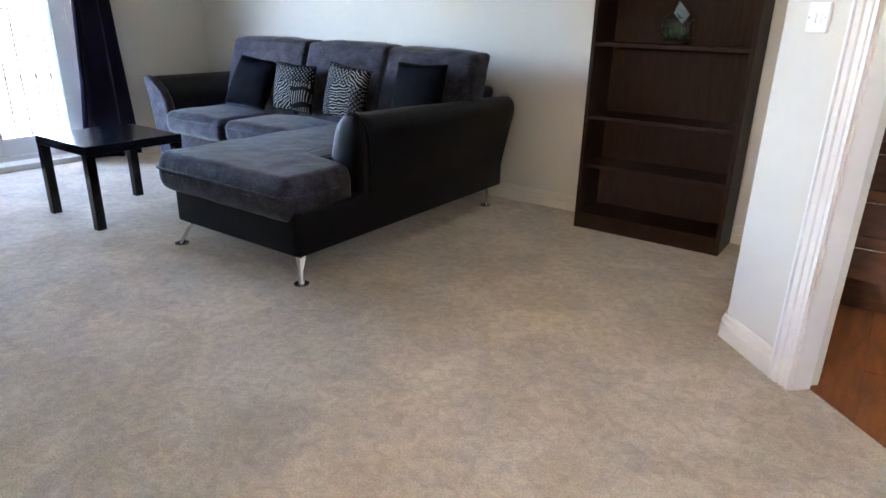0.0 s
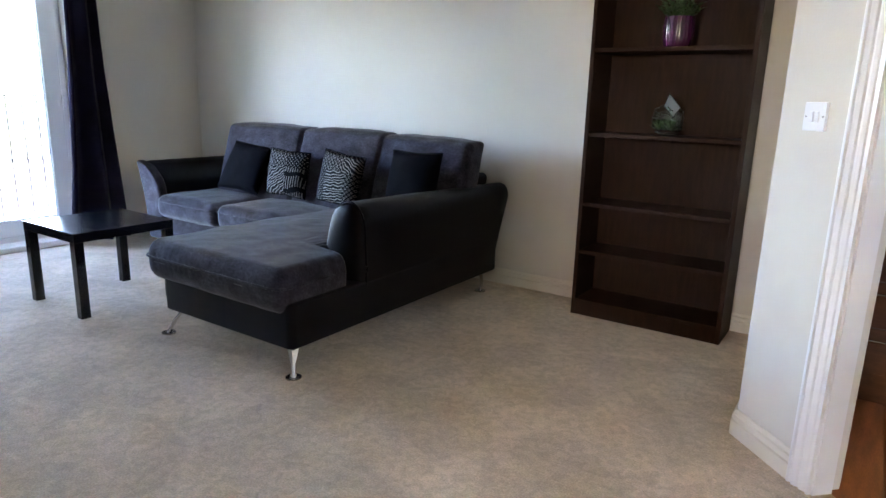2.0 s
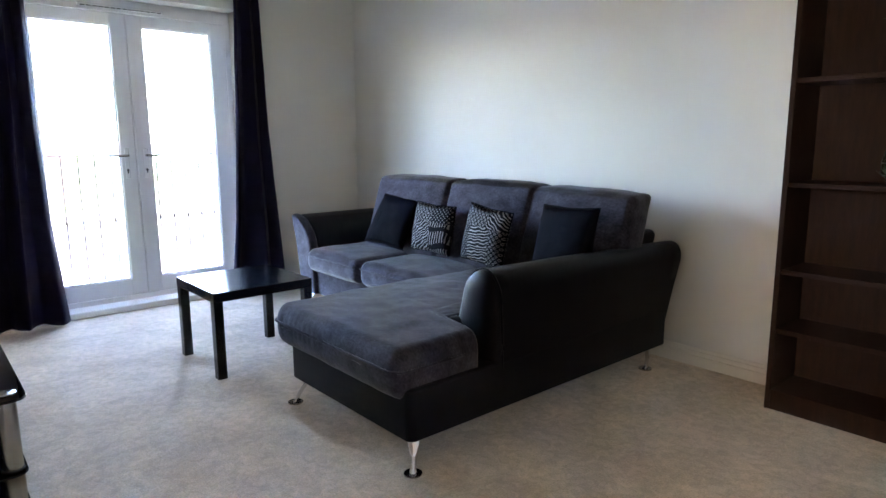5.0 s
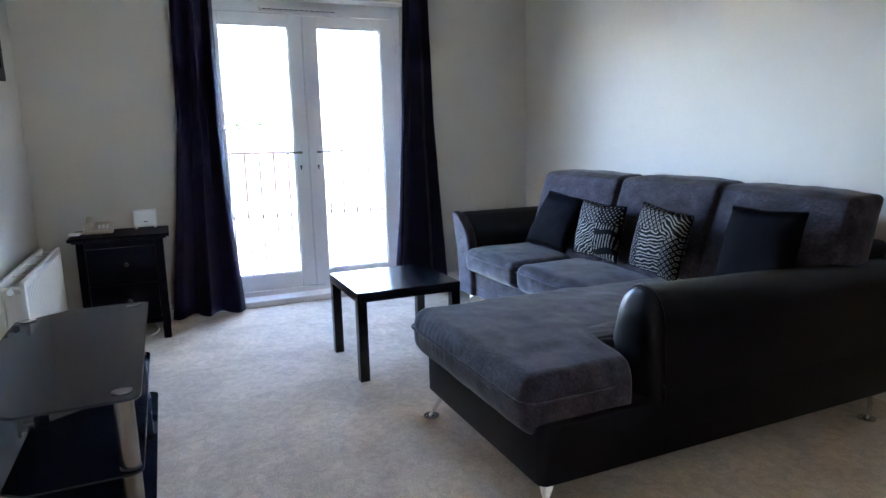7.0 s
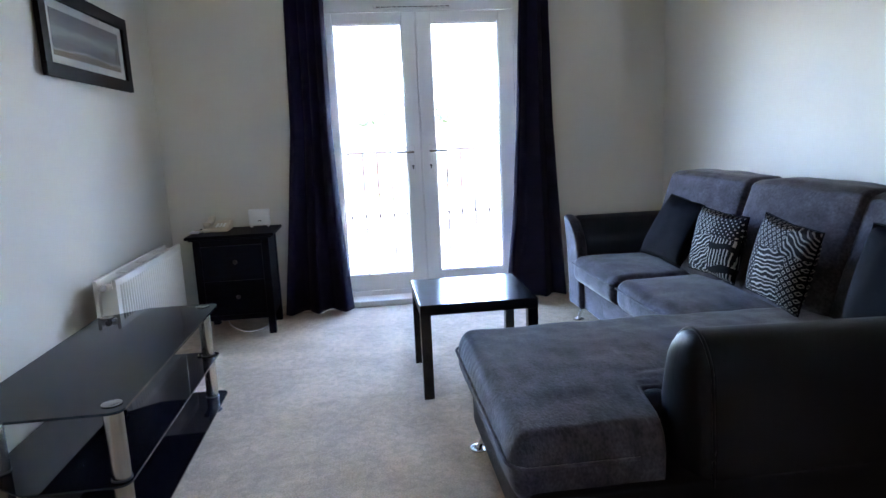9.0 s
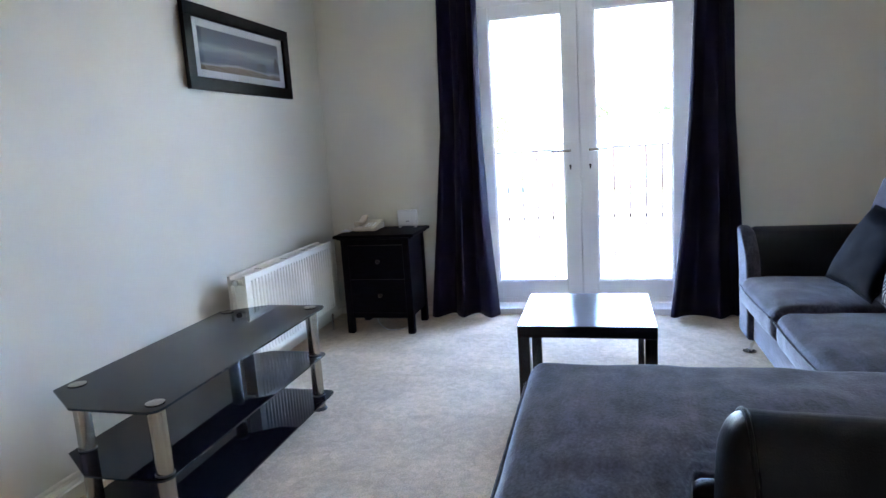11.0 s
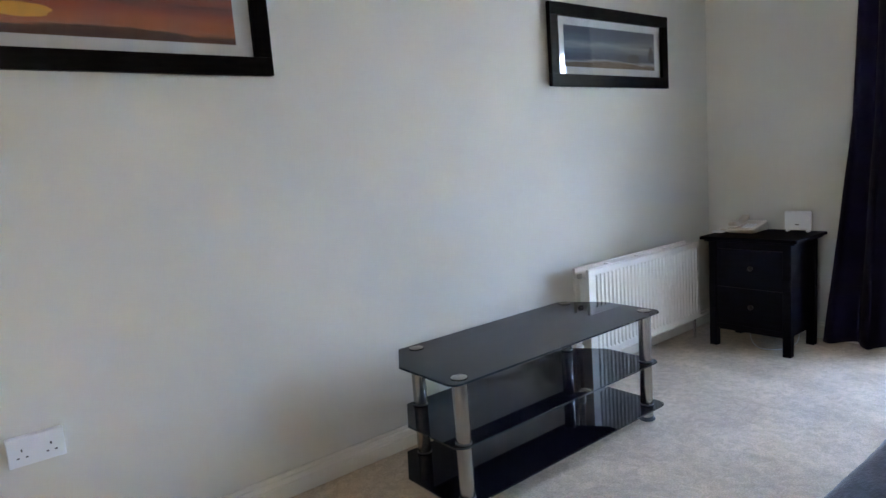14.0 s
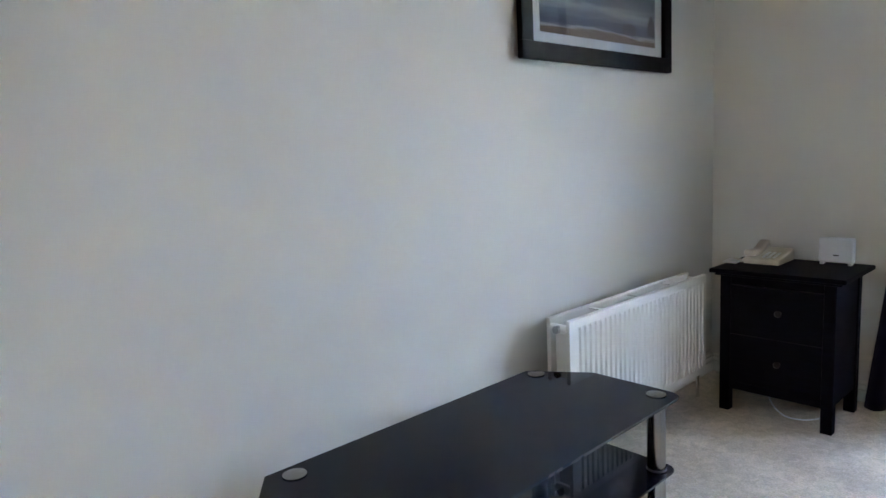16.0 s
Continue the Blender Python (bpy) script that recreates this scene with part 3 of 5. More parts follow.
def door_leaf(y0, y1, g0, g1, handle_y, way):
    """One glazed leaf between y0 and y1, glass between g0 and g1; the lever points along way."""
    leaf = part("door_leaf", box(XF - 0.062, XF + 0.006, y0, g0, 0.086, 2.094, 0.005), UPVC, doors)
    part("stile", box(XF - 0.062, XF + 0.006, g1, y1, 0.086, 2.094, 0.005), UPVC, leaf)
    part("rail", box(XF - 0.062, XF + 0.0055, g0, g1, 0.086, 0.203, 0.004), UPVC, leaf)
    part("rail", box(XF - 0.062, XF + 0.0055, g0, g1, 2.015, 2.094, 0.004), UPVC, leaf)
    pane = part("pane", box(XF - 0.034, XF - 0.030, g0 - 0.004, g1 + 0.004, 0.199, 2.019), GLASS, leaf, "clear glass pane", smooth=0)
    pane.visible_shadow = False
    for a, b, c, d in ((g0, g0 + 0.010, 0.203, 2.015), (g1 - 0.010, g1, 0.203, 2.015), (g0 + 0.010, g1 - 0.010, 0.203, 0.213), (g0 + 0.010, g1 - 0.010, 2.005, 2.015)):
        part("bead", box(XF - 0.030, XF - 0.004, a, b, c, d, 0.003), UPVC, leaf)
    plate = part("handle_plate", box(XF + 0.006, XF + 0.014, handle_y - 0.015, handle_y + 0.015, 0.945, 1.160, 0.004), UPVC, leaf)
    bm = tube((XF + 0.014, handle_y, 1.110), (XF + 0.052, handle_y, 1.110), 0.009, n=12)
    path = smooth_path([(XF + 0.050, handle_y, 1.110), (XF + 0.056, handle_y + way * 0.03, 1.110), (XF + 0.056, handle_y + way * 0.075, 1.109), (XF + 0.052, handle_y + way * 0.118, 1.107)])
    lever = cord(path, 0.0085)
    me = bpy.data.meshes.new("lever")
    lever.to_mesh(me)
    lever.free()
    bm.from_mesh(me)
    rounded(bm)
    part("lever", bm, BRUSHED, leaf, "satin metal lever handle")
    bm = tube((XF + 0.013, handle_y, 1.006), (XF + 0.0165, handle_y, 1.006), 0.0085, n=14)
    box(XF + 0.013, XF + 0.0165, handle_y - 0.0045, handle_y + 0.0045, 0.982, 1.004, bm=bm)
    part("keyhole", bm, DARKSLOT, leaf, "dark keyhole")


door_leaf(1.087, 1.793, 1.205, 1.690, 1.728, -1)
door_leaf(1.799, 2.508, 1.900, 2.390, 1.860, 1)
part("astragal", box(XF - 0.058, XF - 0.006, 1.788, 1.804, 0.088, 2.092), UPVC, doors)
for z in (0.35, 1.07, 1.90):
    for y in (1.087, 2.507):
        h = part("hinge", tube((XF + 0.014, y, z - 0.05), (XF + 0.014, y, z + 0.05), 0.009, n=12), UPVC, doors)
        part("hinge_flag", box(XF + 0.004, XF + 0.011, y - 0.028, y + 0.028, z - 0.03, z + 0.012, 0.002), UPVC, h)

# hall and kitchen windows, never faced, added to let the fill light in
for nm, bx in (("added_window_kitchen", (2.44, 2.47, 2.3, 2.9, 1.25, 1.95)), ("added_window_hall", (-0.80, -0.2, -2.47, -2.44, 1.2, 2.0))):
    w = thing(nm, (bx[0], bx[2], bx[4]), "unseen added window with plain white frame and clear glass", "window", kind="structure")
    thin = 0 if bx[1] - bx[0] < 0.1 else 1
    for k in range(4):
        b = list(bx)
        lo, hi = ((2, 3) if thin == 0 else (0, 1)) if k < 2 else (4, 5)
        if k % 2:
            b[lo] = b[hi] - 0.06
        else:
            b[hi] = b[lo] + 0.06
        if k >= 2:
            a, c = (2, 3) if thin == 0 else (0, 1)
            b[a] += 0.06
            b[c] -= 0.06
        part("window_frame", box(*b, 0.004), UPVC, w)
    b = list(bx)
    a, c = (0, 1) if thin == 0 else (2, 3)
    b[a], b[c] = b[a] + 0.012, b[a] + 0.016
    p = part("pane", box(*b), GLASS, w, smooth=0)
    p.visible_shadow = False

# ---- curtains ----


def curtain(name, rows, folds, seed, label):
    """rows: (z, y left, y right); the cloth hangs in folds at x about XW + 0.07."""
    rng = random.Random(seed)
    phase = [rng.uniform(0, 6.28) for _ in range(6)]
    bm = bmesh.new()
    nz, ny = 60, 120
    grid = []
    top, bot = rows[0][0], rows[-1][0]
    for i in range(nz + 1):
        z = top + (bot - top) * i / nz
        for a, b in zip(rows, rows[1:]):
            if a[0] >= z >= b[0] - 1e-6:
                f = (a[0] - z) / (a[0] - b[0])
                y0, y1 = a[1] + (b[1] - a[1]) * f, a[2] + (b[2] - a[2]) * f
                break
        down = (top - z) / (top - bot)
        line = []
        for j in range(ny + 1):
            u = j / ny
            amp = 0.020 + 0.030 * down
            ph = u * folds * 2 * math.pi + 0.5 * math.sin(u * 5 + phase[0]) + 0.5 * down * math.sin(phase[1] + u * 7)
            x = amp * math.sin(ph) + 0.004 * math.sin(1.6 * ph + phase[2]) * down + 0.008 * noise.noise((u * 4, z * 3, seed))
            y = y0 + (y1 - y0) * u + 0.006 * math.cos(ph * 2 + phase[3]) * math.sin(math.pi * u)
            hem = 0.004 * math.sin(u * folds * 6.28 + phase[4]) * max(0, down - 0.9) * 10
            line.append(bm.verts.new((XW + 0.080 + x, y, z + hem)))
        grid.append(line)
    for a, b in zip(grid, grid[1:]):
        for j in range(ny):
            bm.faces.new((a[j], a[j + 1], b[j + 1], b[j]))
    ob = single(name, bm, CURTAIN, label, "curtain", group="curtains at the french doors", smooth=180, at=(XW + 0.080, (rows[-1][1] + rows[-1][2]) / 2, rows[-1][0]))
    s = ob.modifiers.new("thick", "SOLIDIFY")
    s.thickness = 0.004
    return ob


curtain("curtain", [(2.345, 0.915, 1.170), (1.3, 0.885, 1.165), (0.7, 0.825, 1.185), (0.012, 0.750, 1.235)], 2.6, 3, "dark navy curtain hanging in folds, hem on carpet")
curtain("curtain", [(2.345, 2.50, 2.69), (1.3, 2.455, 2.715), (0.6, 2.41, 2.76), (0.012, 2.345, 2.80)], 2.2, 8, "dark navy curtain hanging in folds beside the sofa")
pole = thing("curtain_pole", (XW + 0.080, 1.8, 2.360), "slim dark metal curtain pole above the french doors", "curtain pole")
part("rod", tube((XW + 0.080, 0.80, 2.360), (XW + 0.080, 2.80, 2.360), 0.013), IRON, pole)
for y in (0.79, 2.81):
    part("finial", lathe([(0.008, -0.03), (0.022, -0.02), (0.026, 0), (0.02, 0.02), (0.006, 0.03)], (XW + 0.080, y, 2.360), 16), IRON, pole)
for y in (0.87, 2.73):
    part("bracket", tube((XW - 0.001, y, 2.360), (XW + 0.070, y, 2.360), 0.008, n=10), IRON, pole)

# ---- coffee table ----
table = thing("coffee_table", (-3.60, 1.857, 0), "black square coffee table with four thick legs", "coffee table")
tx0, tx1, ty0, ty1 = -3.872, -3.325, 1.580, 2.133
part("tabletop", box(tx0, tx1, ty0, ty1, 0.405, 0.455, 0.002), LACK, table)
for x in (tx0, tx1 - 0.05):
    for y in (ty0, ty1 - 0.05):
        part("leg", box(x + 0.001, x + 0.049, y + 0.001, y + 0.049, 0.0, 0.405, 0.002), LACK, table)

# ---- bookcase ----
bx0, bx1, by0, by1, bh = -1.357, -0.560, 3.312, 3.583, 1.815
bookcase = thing("bookcase", ((bx0 + bx1) / 2, (by0 + by1) / 2, 0), "tall dark brown wooden bookcase with five open shelves", "bookcase")
part("side_panel", box(bx0, bx0 + 0.022, by0, by1, 0, bh, 0.0015), BOOKWOOD, bookcase)
part("side_panel", box(bx1 - 0.022, bx1, by0, by1, 0, bh, 0.0015), BOOKWOOD, bookcase)
part("top_panel", box(bx0 + 0.022, bx1 - 0.022, by0, by1, bh - 0.024, bh - 0.001, 0.0015), BOOKWOOD, bookcase)
part("back_panel", box(bx0 + 0.022, bx1 - 0.022, by1 - 0.006, by1, 0.03, bh - 0.024), BOOKWOOD, bookcase)
part("plinth", box(bx0 + 0.022, bx1 - 0.022, by0 + 0.004, by0 + 0.020, 0.0, 0.072, 0.001), BOOKWOOD, bookcase)
for z in (0.072, 0.352, 0.618, 0.995, 1.425):
    part("shelf", box(bx0 + 0.022, bx1 - 0.022, by0 + (0.0 if z < 0.1 else 0.008), by1 - 0.006, z, z + 0.020, 0.0015), BOOKWOOD, bookcase)

# plant in purple pot
px, py, pz = -0.952, 3.425, 1.445
plant = thing("potted_plant", (px, py, pz), "small leafy green plant in a purple glazed pot", "plant")
bm = lathe([(0.034, 0.0), (0.056, 0.002), (0.067, 0.016), (0.073, 0.05), (0.0735, 0.13), (0.071, 0.146), (0.067, 0.148), (0.063, 0.140), (0.062, 0.126)], (px, py, pz), 96)
for v in bm.verts:
    a, r = math.atan2(v.co.y - py, v.co.x - px), math.hypot(v.co.x - px, v.co.y - py)
    if r > 0.0645 and v.co.z > pz + 0.01:
        g = 1 - 0.022 * max(0.0, math.cos(a * 24))
        v.co.x, v.co.y = px + (v.co.x - px) * g, py + (v.co.y - py) * g
part("pot", bm, POT, plant, "glossy purple ribbed ceramic pot", smooth=50)
part("soil", lathe([(0.0615, 0.118), (0.0615, 0.124), (0.03, 0.130)], (px, py, pz), 24), SOIL, plant)
rng = random.Random(5)
stems, leaves = bmesh.new(), bmesh.new()
for k in range(38):
    a, tilt = rng.uniform(0, 6.28), rng.uniform(0.1, 0.95)
    base = Vector((px + 0.03 * math.cos(a) * tilt, py + 0.03 * math.sin(a) * tilt, pz + 0.122))
    length = rng.uniform(0.085, 0.165) * (1 - 0.25 * tilt)
    way = Vector((math.cos(a) * math.sin(tilt * 0.95), math.sin(a) * math.sin(tilt * 0.95), math.cos(tilt * 0.95)))
    tube(base, base + way * length, 0.0018, 0.001, n=5, bm=stems)
    for q in range(9):
        p = base + way * length * (0.25 + 0.75 * q / 8)
        b = a + q * 2.4
        out = (Vector((math.cos(b), math.sin(b), 0.35)) + way * 0.5).normalized()
        across = out.cross(Vector((0, 0, 1))).normalized()
        nrm = across.cross(out)
        ln, wd = rng.uniform(0.020, 0.032), rng.uniform(0.008, 0.012)
        vs = [leaves.verts.new(v) for v in (p, p + out * ln * 0.4 + across * wd + nrm * 0.003, p + out * ln - nrm * 0.003, p + out * ln * 0.4 - across * wd + nrm * 0.003)]
        mid = leaves.verts.new(p + out * ln * 0.45 - nrm * 0.002)
        for i in range(4):
            leaves.faces.new((vs[i], vs[(i + 1) % 4], mid))
part("stems", stems, LEAF, plant)
part("foliage", leaves, LEAF, plant, "small dark green leaves", smooth=0)

# glass terrarium
gx, gy, gz = -0.958, 3.425, 1.015
terrarium = thing("terrarium", (gx, gy, gz), "faceted glass terrarium with a small green succulent", "terrarium")
bm = bmesh.new()
bmesh.ops.create_icosphere(bm, subdivisions=1, radius=1)
bmesh.ops.transform(bm, matrix=Euler((0.3, 0.5, 0.2)).to_matrix().to_4x4(), verts=bm.verts)
corner = [Vector((gx + 0.108 * f.calc_center_median().x, gy + 0.095 * f.calc_center_median().y, gz + 0.082 + 0.100 * f.calc_center_median().z)) for f in bm.faces]
for p in corner:
    p.z = max(p.z, gz + 0.003)
rings = []
bm.faces.index_update()
ways = [f.calc_center_median() for f in bm.faces]
for v in bm.verts:
    n = v.co.normalized()
    u = n.orthogonal().normalized()
    w = n.cross(u)
    ids = [f.index for f in v.link_faces]
    ids.sort(key=lambda q: math.atan2(ways[q].dot(w), ways[q].dot(u)))
    rings.append([corner[q] for q in ids])
bm.free()
centre = Vector((gx, gy, gz + 0.082))
opened = max(range(12), key=lambda q: sum(p.z for p in rings[q]))
came = bmesh.new()
for q, ring in enumerate(rings):
    for a, b in zip(ring, ring[1:] + ring[:1]):
        if (a.x, a.y, a.z) < (b.x, b.y, b.z) and (a - b).length > 0.005:
            tube(a, b, 0.0020, n=6, bm=came)
    if q == opened:
        continue
    mid = sum(ring, Vector()) / 5
    inward = (centre - mid).normalized() * 0.002
    pane = bmesh.new()
    outer, inner = [pane.verts.new(p) for p in ring], [pane.verts.new(p + inward) for p in ring]
    pane.faces.new(outer)
    pane.faces.new(inner[::-1])
    for i in range(5):
        pane.faces.new((outer[i], inner[i], inner[(i + 1) % 5], outer[(i + 1) % 5]))
    part("glass_pane", pane, GREENGLASS, terrarium, smooth=0).visible_shadow = False
# the hinged lid pane stands open at the top
facing = Vector((-0.455, -0.89, 0.03)).normalized()
along = (Vector((0.89, -0.455, 0)).normalized() * 0.80 - Vector((0, 0, 0.60))).normalized()
across = facing.cross(along).normalized()
at = Vector((gx + 0.022, gy - 0.045, gz + 0.150))
lid = bmesh.new()
quad = [at - along * 0.052 + across * 0.036, at + along * 0.052 + across * 0.030, at + along * 0.046 - across * 0.032, at - along * 0.036 - across * 0.030]
outer, inner = [lid.verts.new(p) for p in quad], [lid.verts.new(p - facing * 0.0025) for p in quad]
lid.faces.new(outer)
lid.faces.new(inner[::-1])
for i in range(4):
    lid.faces.new((outer[i], inner[i], inner[(i + 1) % 4], outer[(i + 1) % 4]))
for a, b in zip(quad, quad[1:] + quad[:1]):
    tube(a, b, 0.0020, n=6, bm=came)
part("lid_pane", lid, FROSTGLASS, terrarium, "open glass lid pane catching the daylight", smooth=0)
part("came", came, LEAD, terrarium, "dark metal edging", smooth=0)
bm = bmesh.new()
for k in range(90):
    a, t = k * 2.4, 0.25 + 0.75 * (k % 30) / 30
    p = Vector((gx - 0.03 + 0.03 * (k % 3), gy - 0.02 * (k % 2), gz + 0.025))
    out = Vector((math.cos(a) * t, math.sin(a) * t, 1.15 - t)).normalized()
    ac = out.cross(Vector((0, 0, 1))).normalized() * 0.008
    vs = [bm.verts.new(v) for v in (p, p + out * 0.035 + ac, p + out * 0.068, p + out * 0.035 - ac)]
    bm.faces.new(vs)
part("succulent", bm, LEAF, terrarium, "green succulent leaves", smooth=0)
part("soil", lathe([(0.040, 0.006), (0.062, 0.018), (0.03, 0.030)], (gx, gy, gz), 18), SOIL, terrarium)

# ---- corner sofa ----
sofa = thing("corner_sofa", (-3.1, 2.9, 0), "grey velvet corner sofa with black faux leather body and chaise", "sofa")
part("chaise_base", soft_box(-2.80, -1.909, 1.722, 3.42, 0.135, 0.34, (0.035, 0.035, 0.014), n=8), LEATHER, sofa, "black faux leather base")
part("seat_base", soft_box(-4.36, -2.79, 2.675, 3.42, 0.105, 0.31, 0.02, n=8), VELVET, sofa)


def lean(v):
    """The back leans towards the wall with height."""
    return Vector((v.x, v.y + 0.30 * (v.z - 0.14), v.z))


part("back_frame", soft_box(-4.42, -2.045, 3.17, 3.35, 0.14, 0.725, 0.04, n=10, shape=lean), LEATHER, sofa, "black faux leather back")


def right_arm(v):
    """Outer side upright, inner side drawn in with height; the rear follows the leaning back."""
    f = max(0.0, min(1.0, (v.y - 2.095) / 1.265))
    inner = (-1.912 - v.x) / 0.236
    x = v.x + 0.26 * max(0, v.z - 0.48) * inner
    return Vector((x, v.y + (0.39 * (v.z - 0.14)) * f ** 3, v.z - 0.034 * f * max(0, v.z - 0.4) / 0.26))


def leather_arm(v):
    """The leather is cut back where it meets the front panel, further down the sides."""
    cut = 0.014 * max(0.0, min(1.0, (0.66 - v.z) / 0.25)) * max(0.0, 1 - (v.y - 2.171) / 0.3)
    return right_arm(Vector((v.x, v.y + cut, v.z)))


part("arm", soft_box(-2.148, -1.912, 2.171, 3.362, 0.145, 0.702, (0.108, 0.012, 0.108), n=20, shape=leather_arm, wrinkle=0.003, seed=9), LEATHER, sofa, "black faux leather rolled arm")
part("arm_front", soft_box(-2.145, -1.915, 2.133, 2.300, 0.145, 0.698, (0.105, 0.045, 0.105), n=20, shape=right_arm), LEATHER, sofa, "black rounded arm front panel")
hoop = []
for k in range(41):
    a = radians(-70 + 320 * k / 40)
    if a < 0 or a > math.pi:
        x = -1.912 if a < 0 else -2.148
        z = 0.594 - 0.30 * (math.sin(-a) if a < 0 else math.sin(a - math.pi))
    else:
        x, z = -2.030 + 0.118 * math.cos(a), 0.594 + 0.109 * math.sin(a)
    hoop.append(leather_arm(Vector((x, 2.175, z))))
part("arm_piping", cord(hoop, 0.0045), LEATHER, sofa, "black piping")
part("corner_tab", soft_box(-2.168, -2.100, 2.100, 2.175, 0.40, 0.486, 0.030, n=8), LEATHER, sofa, "small leather corner beside the chaise cushion")


def left_arm(v):
    """Flared outwards with height, the inner upper edge rolled over."""
    t = max(0.0, min(1.0, (v.x + 4.452) / 0.222))
    roll = max(0.0, (v.z - 0.50) / 0.17)
    x = v.x - 0.16 * max(0, v.z - 0.22) - 0.10 * max(0, v.z - 0.45) - 0.105 * t * roll * roll
    return Vector((x, v.y + 0.16 * (v.z - 0.14) * max(0, (v.y - 2.7) / 0.7), v.z - 0.030 * t * t * min(1.0, roll)))


part("arm", soft_box(-4.445, -4.240, 2.70, 3.40, 0.105, 0.665, 0.032, n=26, shape=left_arm), LEATHER, sofa, "black faux leather arm")
part("arm_front", soft_box(-4.452, -4.234, 2.645, 2.715, 0.105, 0.672, (0.022, 0.028, 0.022), n=26, shape=left_arm), VELVET, sofa, "grey velvet arm front")


def notch(v):
    """The chaise cushion is cut back beside the arm."""
    f = max(0.0, min(1.0, (v.y - 2.068) / 0.045))
    f = f * f * (3 - 2 * f)
    near = v.x if v.x < -2.28 else -2.28 + (v.x + 2.28) * (1 - 0.628 * f)
    edge = max(0.0, 1 - abs(v.z - 0.412) / 0.09)
    pleat = 0.0020 * edge * math.sin(v.y * 175 + 4 * noise.noise((v.y * 5, 1, 0))) * (0.4 + 0.6 * noise.noise((v.y * 4, 7, 0)))
    x = near - pleat * max(0.0, min(1.0, (-2.78 - v.x) / 0.05))
    y = v.y - 0.5 * 0.0020 * edge * math.sin(v.x * 150 + 3 * noise.noise((v.x * 5, 2, 0))) * max(0.0, min(1.0, (1.76 - v.y) / 0.05)) * max(0.0, min(1.0, (-2.3 - v.x) / 0.2))
    return Vector((x, y, v.z - 0.012 * max(0, (v.y - 2.4))))


chaise = part("chaise_cushion", soft_box(-2.868, -1.925, 1.680, 3.12, 0.290, 0.482, (0.055, 0.055, 0.078), (0.0, 0.0, 0.016), n=130, shape=notch, wrinkle=0.006, seed=4), VELVET, sofa, "grey velvet chaise cushion", smooth=180)


def seam(z, grow, step=60):
    """The piping line round the chaise cushion's front and outer side."""
    pts = []
    for i in range(step + 1):
        pts.append((-2.872 - grow, 2.9 - (2.9 - 1.74) * i / step, z + 0.004 * noise.noise((i * 0.3, 0, 1))))
    for i in range(7):
        a = math.pi * i / 12
        pts.append((-2.812 - (0.06 + grow) * math.cos(a), 1.735 - (0.06 + grow) * math.sin(a), z))
    for i in range(step + 1):
        pts.append((-2.80 + 0.815 * i / step, 1.675 - grow, z + 0.004 * noise.noise((i * 0.3, 0, 2))))
    for i in range(7):
        a = math.pi * i / 12
        pts.append((-1.980 + (0.058 + grow) * math.sin(a), 1.732 - (0.058 + grow) * math.cos(a), z))
    pts += [(-1.922 + grow, 1.74 + 0.26 * i / 10, z) for i in range(11)]
    return pts


part("piping", cord(seam(0.408, 0.0025), 0.0055), VELVET, chaise, "grey piping seam")

for x0, x1, sd in ((-4.285, -3.620, 1), (-3.605, -2.870, 2)):
    c = part("seat_cushion", soft_box(x0, x1, 2.615, 3.20, 0.285, 0.445, 0.055, (0.0, 0.012, 0.022), n=26, wrinkle=0.006, seed=sd), VELVET, sofa, "grey velvet seat cushion", smooth=180)
    pts = []
    for i in range(50):
        a = i / 49
        x = x0 + 0.03 + (x1 - x0 - 0.06) * a
        pts.append((x, 2.607 - 0.010 * (1 - (2 * a - 1) ** 2), 0.405 + 0.003 * noise.noise((i * 0.3, sd, 2))))
    part("piping", cord(pts, 0.0045), VELVET, c, "grey piping seam")

for x0, x1, top, sd, tw in ((-4.165, -3.375, 0.944, 5, 0.0), (-3.363, -2.650, 0.938, 6, 0.0), (-2.685, -1.985, 0.926, 7, 0.07)):
    def tip(v, m=(x0 + x1) / 2, tw=tw):
        return Vector((v.x, v.y + 0.30 * (v.z - 0.43) + tw * (m - v.x), v.z + 0.02 * math.cos((v.x - m) * 3.2) * max(0, (v.z - 0.7)) * 3))
    c = part("back_cushion", soft_box(x0, x1, 3.04, 3.24, 0.42, top, (0.030, 0.052, 0.030), (0.016, 0.045, 0.006), n=26, shape=tip, wrinkle=0.008, seed=sd), VELVET, sofa, "grey velvet back cushion", smooth=180)
    pts = []
    for i in range(40):
        a = i / 39
        x = x0 + 0.05 + (x1 - x0 - 0.10) * a
        pts.append(tip(Vector((x, 3.08, top - 0.02 + 0.006 * (1 - (2 * a - 1) ** 2)))))
    part("piping", cord(pts, 0.004), VELVET, c, "grey piping seam")


